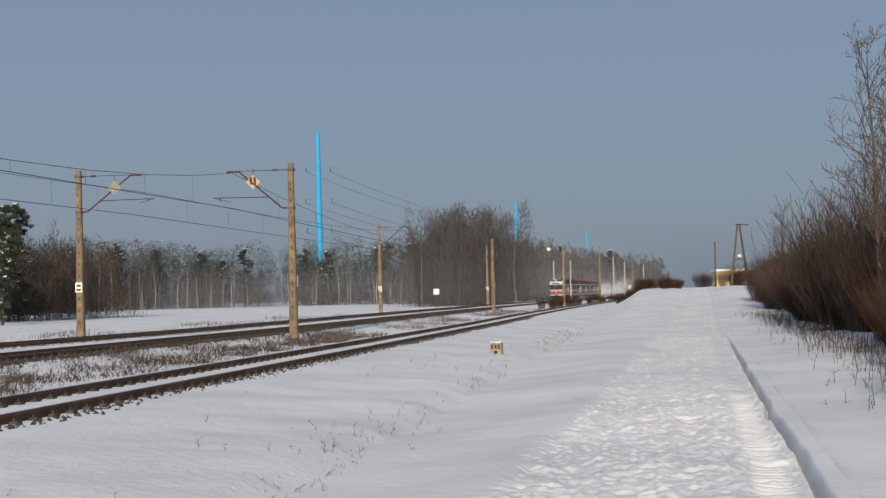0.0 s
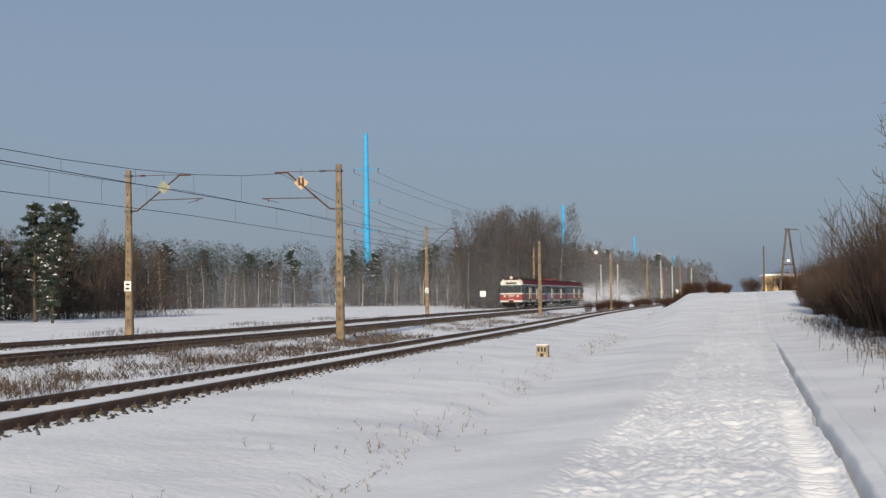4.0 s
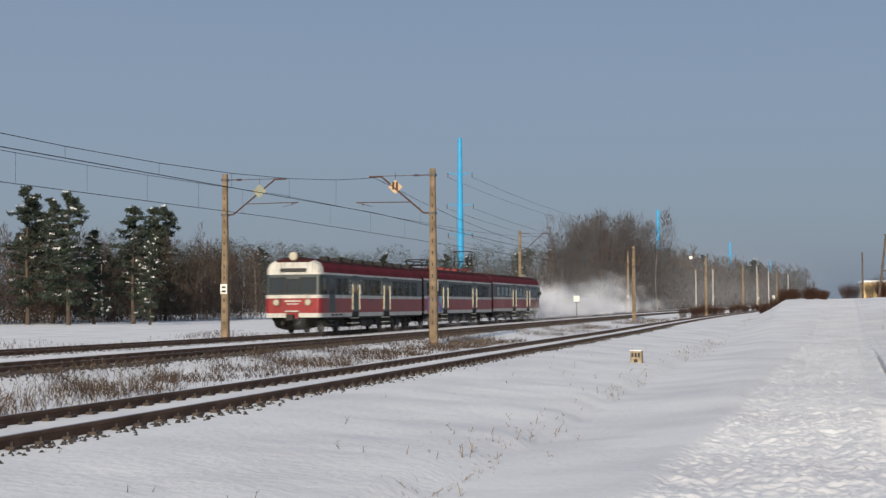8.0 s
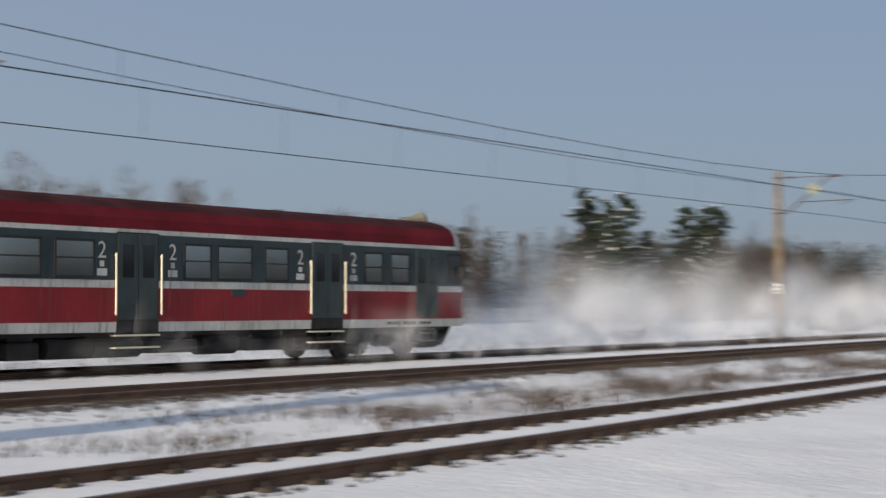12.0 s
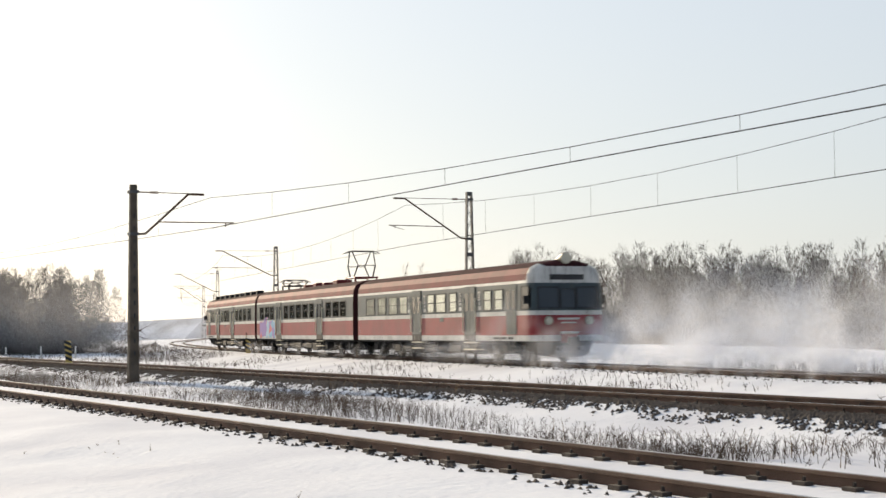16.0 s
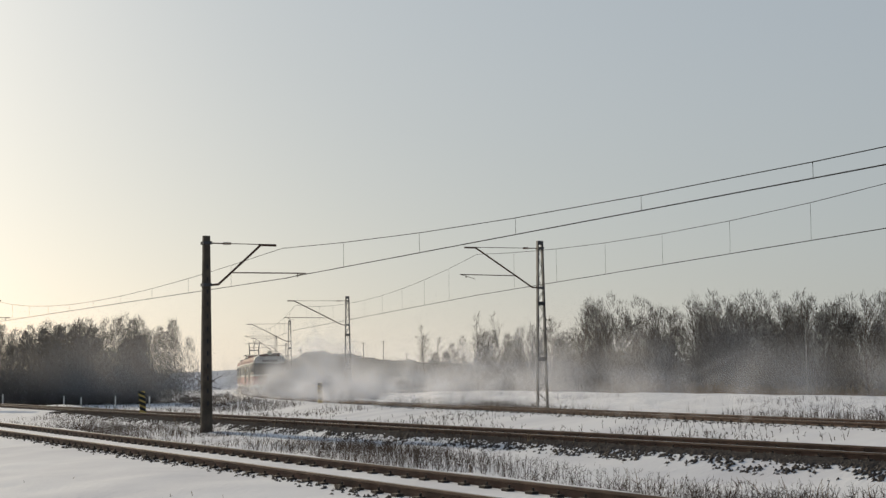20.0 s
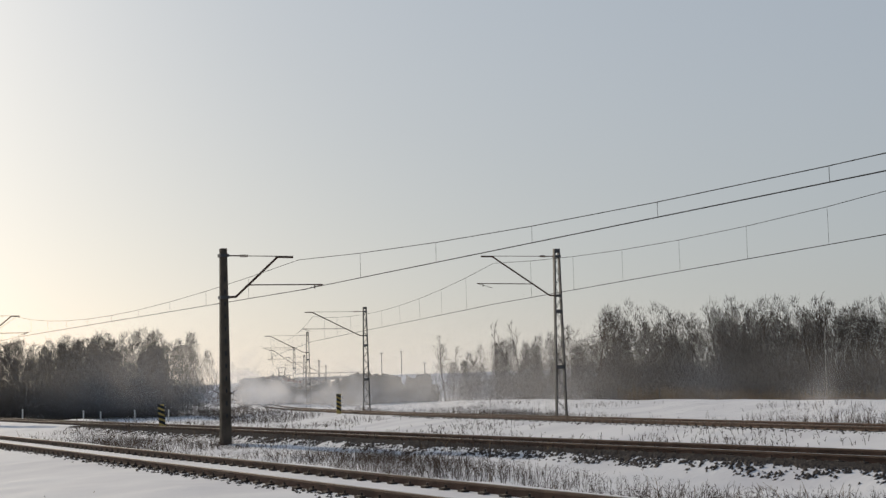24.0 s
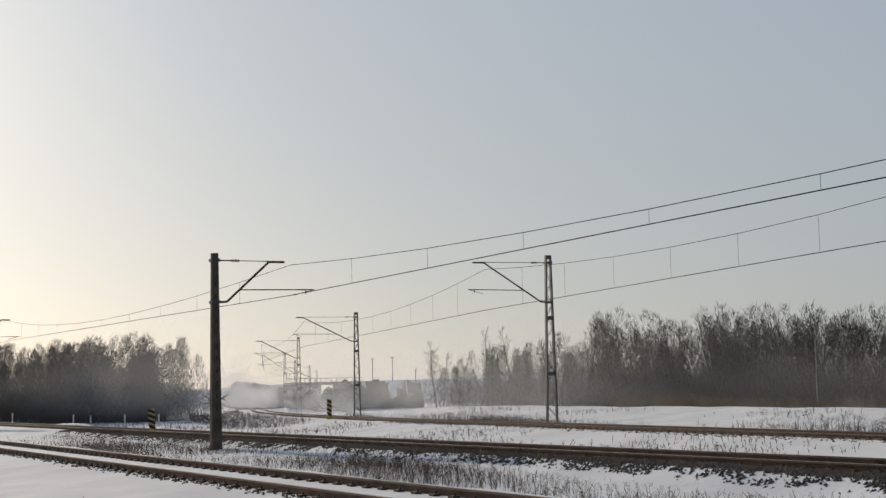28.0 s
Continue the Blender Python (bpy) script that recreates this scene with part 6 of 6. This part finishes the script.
SLEEPER = sleeper_mesh()
SV = np.zeros(len(SLEEPER.vertices) * 3)
SLEEPER.vertices.foreach_get("co", SV)
SV = SV.reshape(-1, 3)
SF = [tuple(p.vertices) for p in SLEEPER.polygons]


def lay_sleepers(track_ob, spots, y_lo, y_hi):
    """spots: (point, heading angle of the sleeper). The nearest are parts, the others one joined part."""
    rest = []
    n = 0
    for p, a in spots:
        if y_lo < p.y < y_hi and n < 300:
            o = new("sleeper", SLEEPER)
            o.parent = track_ob
            o.matrix_basis = pose(p.x, p.y, p.z, 0, 0, a)
            n += 1
        else:
            rest.append((p, a))
    if rest:
        V, F = [], []
        for p, a in rest:
            b = len(V) * 0 + sum(len(v) for v in V)
            c, s = math.cos(radians(a)), math.sin(radians(a))
            R = np.array([[c, s, 0], [-s, c, 0], [0, 0, 1]])
            V.append(SV @ R + np.array(tuple(p)))
            F += [tuple(i + b for i in f) for f in SF]
        o = meshed("far_sleepers", [tuple(v) for v in np.concatenate(V)], F, M_SLEEPER, track_ob)
        tagged(o, "rows of distant sleepers", kind="stuff")


def ballast(track_ob, places, seed, big=1.0):
    """Stones on the shoulders of a track, one joined part."""
    rs = np.random.RandomState(seed)
    P = np.array(places)
    n = len(P)
    z = ground_z(P[:, 0], P[:, 1])
    base = np.array([(1, 0.2, -0.4), (-0.2, 1, -0.4), (-1, -0.2, -0.4), (0.2, -1, -0.4), (0.1, 0, 0.6)])
    size = rs.uniform(0.022, 0.055, (n, 1, 1)) * big
    V = base[None] * size * rs.uniform(0.55, 1.4, (n, 5, 3))
    a = rs.uniform(0, 6.28, n)
    c, s = np.cos(a)[:, None], np.sin(a)[:, None]
    V = np.stack([V[..., 0] * c - V[..., 1] * s, V[..., 0] * s + V[..., 1] * c, V[..., 2]], -1)
    V += np.stack([P[:, 0], P[:, 1], z + 0.006], 1)[:, None]
    tri = np.array([(0, 1, 4), (1, 2, 4), (2, 3, 4), (3, 0, 4)])
    F = (np.arange(n) * 5)[:, None, None] + tri[None]
    o = new("ballast", array_mesh("ballast", V.reshape(-1, 3), F.reshape(-1, 3), M_STONE))
    o.parent = track_ob
    return tagged(o, "dark ballast stones showing through snow", kind="stuff")


def fit_out_tracks():
    for tob, x0 in ((T_NEAR, X_NEAR), (T_MID, X_MID)):
        spots = [(Vector((x0 + far_bend(y), y, rise(y))), 0) for y in np.arange(-150, 220, 0.62)]
        lay_sleepers(tob, spots, -82, 100)
    spots = []
    s = 480.0
    while s < 900:
        p, d = on_far(s)
        spots.append((p, math.degrees(math.atan2(d.y, d.x)) + 90))
        s += 0.62
    lay_sleepers(T_FAR, spots, -85, 100)
    rs = random.Random(31)
    def strip(n, f):
        return [f(rs) for k in range(n)]
    def mid(r):
        y = -80 + 75 * r.random() if r.random() < 0.55 else -5 + 165 * r.random()
        x = X_MID + (1.05 + abs(r.gauss(0, 0.38)) if r.random() < 0.75 else r.uniform(-1.6, 1.1))
        return (x + far_bend(y), y)
    ballast(T_MID, strip(75000, mid), 41)
    def shoulder(r):
        while True:
            y = -10 - 62 * r.random() ** 1.5
            o = 0.85 + 1.5 * r.random() ** 1.3
            g = grain(np.array([o * 1.0]), np.array([y]), 0.22, 0.30, 51)[0] + 0.5 * grain(np.array([o]), np.array([y]), 0.7, 1.4, 52)[0]
            if r.random() < 0.62 + 0.9 * g - 0.3 * (o - 0.9):
                return (X_MID + o, y)
    ballast(T_MID, strip(15000, shoulder), 44, 1.1)
    def far(r):
        s = 520 + 260 * r.random()
        p, _ = on_far(s, r.uniform(-1.5, 1.9))
        return (p.x, p.y)
    ballast(T_FAR, strip(18000, far), 42)
    def near(r):
        y = -70 + 170 * r.random()
        return (X_NEAR + 0.95 + abs(r.gauss(0, 0.15)), y)
    ballast(T_NEAR, strip(2500, near), 43)


fit_out_tracks()


# ---- blown snow behind the train ----
def powder_material(name, density):
    """Powder snow hanging in the air: thin veils that scatter light both ways."""
    m = bpy.data.materials.new(name)
    m.use_nodes = True
    n, l = m.node_tree.nodes, m.node_tree.links
    n.remove(n["Principled BSDF"])
    df, tl, mx, tp, m2 = n.new("ShaderNodeBsdfDiffuse"), n.new("ShaderNodeBsdfTranslucent"), n.new("ShaderNodeMixShader"), n.new("ShaderNodeBsdfTransparent"), n.new("ShaderNodeMixShader")
    df.inputs[0].default_value = tl.inputs[0].default_value = (0.93, 0.93, 0.95, 1)
    mx.inputs[0].default_value = 0.5
    uv = n.new("ShaderNodeUVMap")
    uv.uv_map = "veil"
    ds = n.new("ShaderNodeVectorMath")
    ds.operation = 'DISTANCE'
    ds.inputs[1].default_value = (0.5, 0.5, 0.0)
    l.new(uv.outputs[0], ds.inputs[0])
    cl = n.new("ShaderNodeMapRange")            # each veil thins out to nothing at its rim
    cl.interpolation_type = 'SMOOTHSTEP'
    cl.inputs[1].default_value, cl.inputs[2].default_value, cl.inputs[3].default_value, cl.inputs[4].default_value = 0.0, 0.5, density, 0.0
    l.new(ds.outputs["Value"], cl.inputs[0])
    l.new(cl.outputs[0], m2.inputs[0])
    l.new(df.outputs[0], mx.inputs[1])
    l.new(tl.outputs[0], mx.inputs[2])
    l.new(tp.outputs[0], m2.inputs[1])
    l.new(mx.outputs[0], m2.inputs[2])
    l.new(m2.outputs[0], n["Material Output"].inputs[0])
    return m


def puff(seed, n, sx, sy, sz, size, material, parent):
    """A cloud of small veils of powder, crowded low down and in billows."""
    rs = np.random.RandomState(seed)
    m = 30
    bx, by, bz = rs.uniform(-1, 1, m) * sx, rs.normal(0, 0.45, m) * sy, rs.exponential(0.32, m) * sz
    k = rs.randint(0, m, n)
    haze = rs.rand(n) < 0.5
    q = rs.normal(0, 1, (n, 3))
    x = np.where(haze, rs.uniform(-1.1, 1.1, n) * sx, bx[k] + q[:, 0] * sx * 0.10)
    y = np.where(haze, rs.normal(0, 0.5, n) * sy, by[k] + q[:, 1] * sy * 0.2)
    z = np.where(haze, rs.exponential(0.22, n) * sz, np.abs(bz[k] + q[:, 2] * sz * 0.2))
    z = np.minimum(z, sz * 1.5) + 0.05
    s = np.minimum(size * rs.uniform(0.6, 1.5, n), 0.25 + z)[:, None]
    c = np.stack([x, y, z], 1)
    e1 = rs.normal(0, 1, (n, 3)) * np.array([1.5, 1.0, 0.8])
    e1 /= np.linalg.norm(e1, axis=1, keepdims=True)
    e2 = np.cross(e1, rs.normal(0, 1, (n, 3)))
    e2 /= np.linalg.norm(e2, axis=1, keepdims=True)
    e1, e2 = e1 * s * 1.3, e2 * s * 0.8
    V = np.stack([c - e1 - e2, c + e1 - e2, c + e1 + e2, c - e1 + e2], 1).reshape(-1, 3)
    me = array_mesh("powder_snow", V, np.arange(4 * n).reshape(-1, 4), material)
    uv = me.uv_layers.new(name="veil")
    uv.data.foreach_set("uv", np.tile(np.array([0, 0, 1, 0, 1, 1, 0, 1], dtype=np.float32), n))
    o = new("powder_snow", me)
    o.parent = parent
    o["kind"] = "stuff"


scene.cycles.transparent_max_bounces = 64
M_POWDER = powder_material("thick_powder_snow", 0.13)
M_POWDER_THIN = powder_material("thin_powder_snow", 0.08)
# seed, veils, half length, half width, height, veil, metres behind the train's nose, to the side, where it comes to
# rest (fitted to the camera's view), by how much it sinks
SPRAY = []
for seed, count, sx, sy, sz, size, mt, lag, off, stop, sink in (
        (1, 90, 12, 1.6, 0.45, 0.45, M_POWDER_THIN, 11, 0.3, 9999, 0), (2, 140, 12, 1.9, 0.6, 0.6, M_POWDER_THIN, 32, 0.5, 9999, 0), (3, 180, 13, 2.2, 0.75, 0.7, M_POWDER_THIN, 53, 0.6, 9999, 0),
        (4, 440, 10, 2.6, 1.5, 1.1, M_POWDER, 70, -0.4, 9999, 0), (10, 340, 15, 3.2, 2.4, 1.5, M_POWDER, 84, -0.3, 9999, 0),
        (9, 400, 20, 3.8, 2.8, 1.5, M_POWDER, 114, 0.0, 846, -0.4), (5, 420, 17, 4.2, 2.4, 1.5, M_POWDER_THIN, 94, -2.0, 902, -0.2), (6, 270, 20, 6.0, 2.6, 1.7, M_POWDER_THIN, 124, -4.5, 836, 0.8),
        (7, 180, 26, 8.0, 2.8, 2.0, M_POWDER_THIN, 158, -7.0, 812, 2.2), (8, 140, 34, 10.0, 2.8, 2.4, M_POWDER_THIN, 205, -10.0, 770, 3.0)):
    t_ = thing("snow_spray", "pale cloud of powder snow whirled up by the train", "snow cloud", "snow whirled up by the train")
    puff(seed, count, sx, sy, sz, size, mt, t_)
    SPRAY.append((t_, lag, off, stop, sink))


# ---- winter haze that hangs before the woods ----
M_HAZE = powder_material("thin_winter_haze", 0.02)


def haze_bank(poly, n, size, height, seed):
    rs = np.random.RandomState(seed)
    P = np.array(poly)
    f = rs.uniform(0, len(P) - 1.001, n)
    k = f.astype(int)
    c = P[k] + (P[k + 1] - P[k]) * (f - k)[:, None] + rs.normal(0, size * 0.25, (n, 2))
    z = rs.uniform(0.1, 1.0, n) ** 1.5 * height
    t = thing("ground_haze", "thin pale haze hanging before a wood", "haze", "haze banks before the woods", kind="stuff")
    s = size * rs.uniform(0.7, 1.4, n)
    a = rs.uniform(-0.6, 0.6, n) + np.arctan2(c[:, 1], c[:, 0]) + math.pi / 2
    e1 = np.stack([np.cos(a), np.sin(a), a * 0], 1) * (s * 1.7)[:, None]
    e2 = np.stack([-np.sin(a) * 0.5, np.cos(a) * 0.5, np.ones(n)], 1) * (np.minimum(s, z + size * 0.35) * 0.8)[:, None]
    o = np.stack([c[:, 0], c[:, 1], z + 0.4], 1)
    V = np.stack([o - e1 - e2, o + e1 - e2, o + e1 + e2, o - e1 + e2], 1).reshape(-1, 3)
    me = array_mesh("haze_veil", V, np.arange(4 * n).reshape(-1, 4), M_HAZE)
    uv = me.uv_layers.new(name="veil")
    uv.data.foreach_set("uv", np.tile(np.array([0, 0, 1, 0, 1, 1, 0, 1], dtype=np.float32), n))
    ob = new("haze_veil", me)
    ob.parent = t
    ob["kind"] = "stuff"


haze_bank(at_az((123, 74), (132, 86), (140, 94), (147, 103), (152, 116), (155, 135)), 25, 6.0, 3.2, 301)
haze_bank(at_az((150, 120), (156, 190), (159, 230), (162, 210)), 60, 9.0, 5.0, 302)
haze_bank(at_az((162, 128), (165, 124), (168, 132), (172, 165)), 32, 6.0, 4.5, 303)
haze_bank(at_az((21, 300), (17, 330), (12, 330), (8, 320)), 16, 14.0, 9.0, 304)
haze_bank(at_az((8, 255), (6, 245), (3.5, 330), (1.5, 420), (-0.5, 520)), 18, 15.0, 9.0, 305)


# ---- what moves ----
def motions():
    times = [k * 0.5 for k in range(57)]
    gap = 0.6
    offs = (L_END / 2, L_END + gap + L_MID / 2, L_END + L_MID + 2 * gap + L_END / 2)
    for car, off, turn in ((CAR_END, offs[0], 0), (CAR_MID, offs[1], 0), (CAR_TAIL, offs[2], 180)):
        walk(car, [(t, car_pose(head_way(t) - off, turn)) for t in times])
    for cloud, lag, off, stop, sink in SPRAY:
        rows = []
        for t in times:
            way = head_way(t) - lag
            rest = stop - way                       # the cloud slows to a stop placed to fit the camera's view
            way = stop - 12.0 * math.log1p(math.exp(max(-40.0, min(40.0, rest / 12.0)))) if rest < 400 else way
            g = min(1.0, max(0.0, (t - 19.0) / 8.0))
            p, d = on_far(way, off + (2.0 * smooth(17.0, 23.0, t) if 840 < stop < 910 else 0.0))    # shifted inside the curve to fit the camera's view
            rows.append((t, pose(p.x, p.y, p.z - sink * g, 0, 0, math.degrees(math.atan2(d.y, d.x)))))
        walk(cloud, rows)


motions()
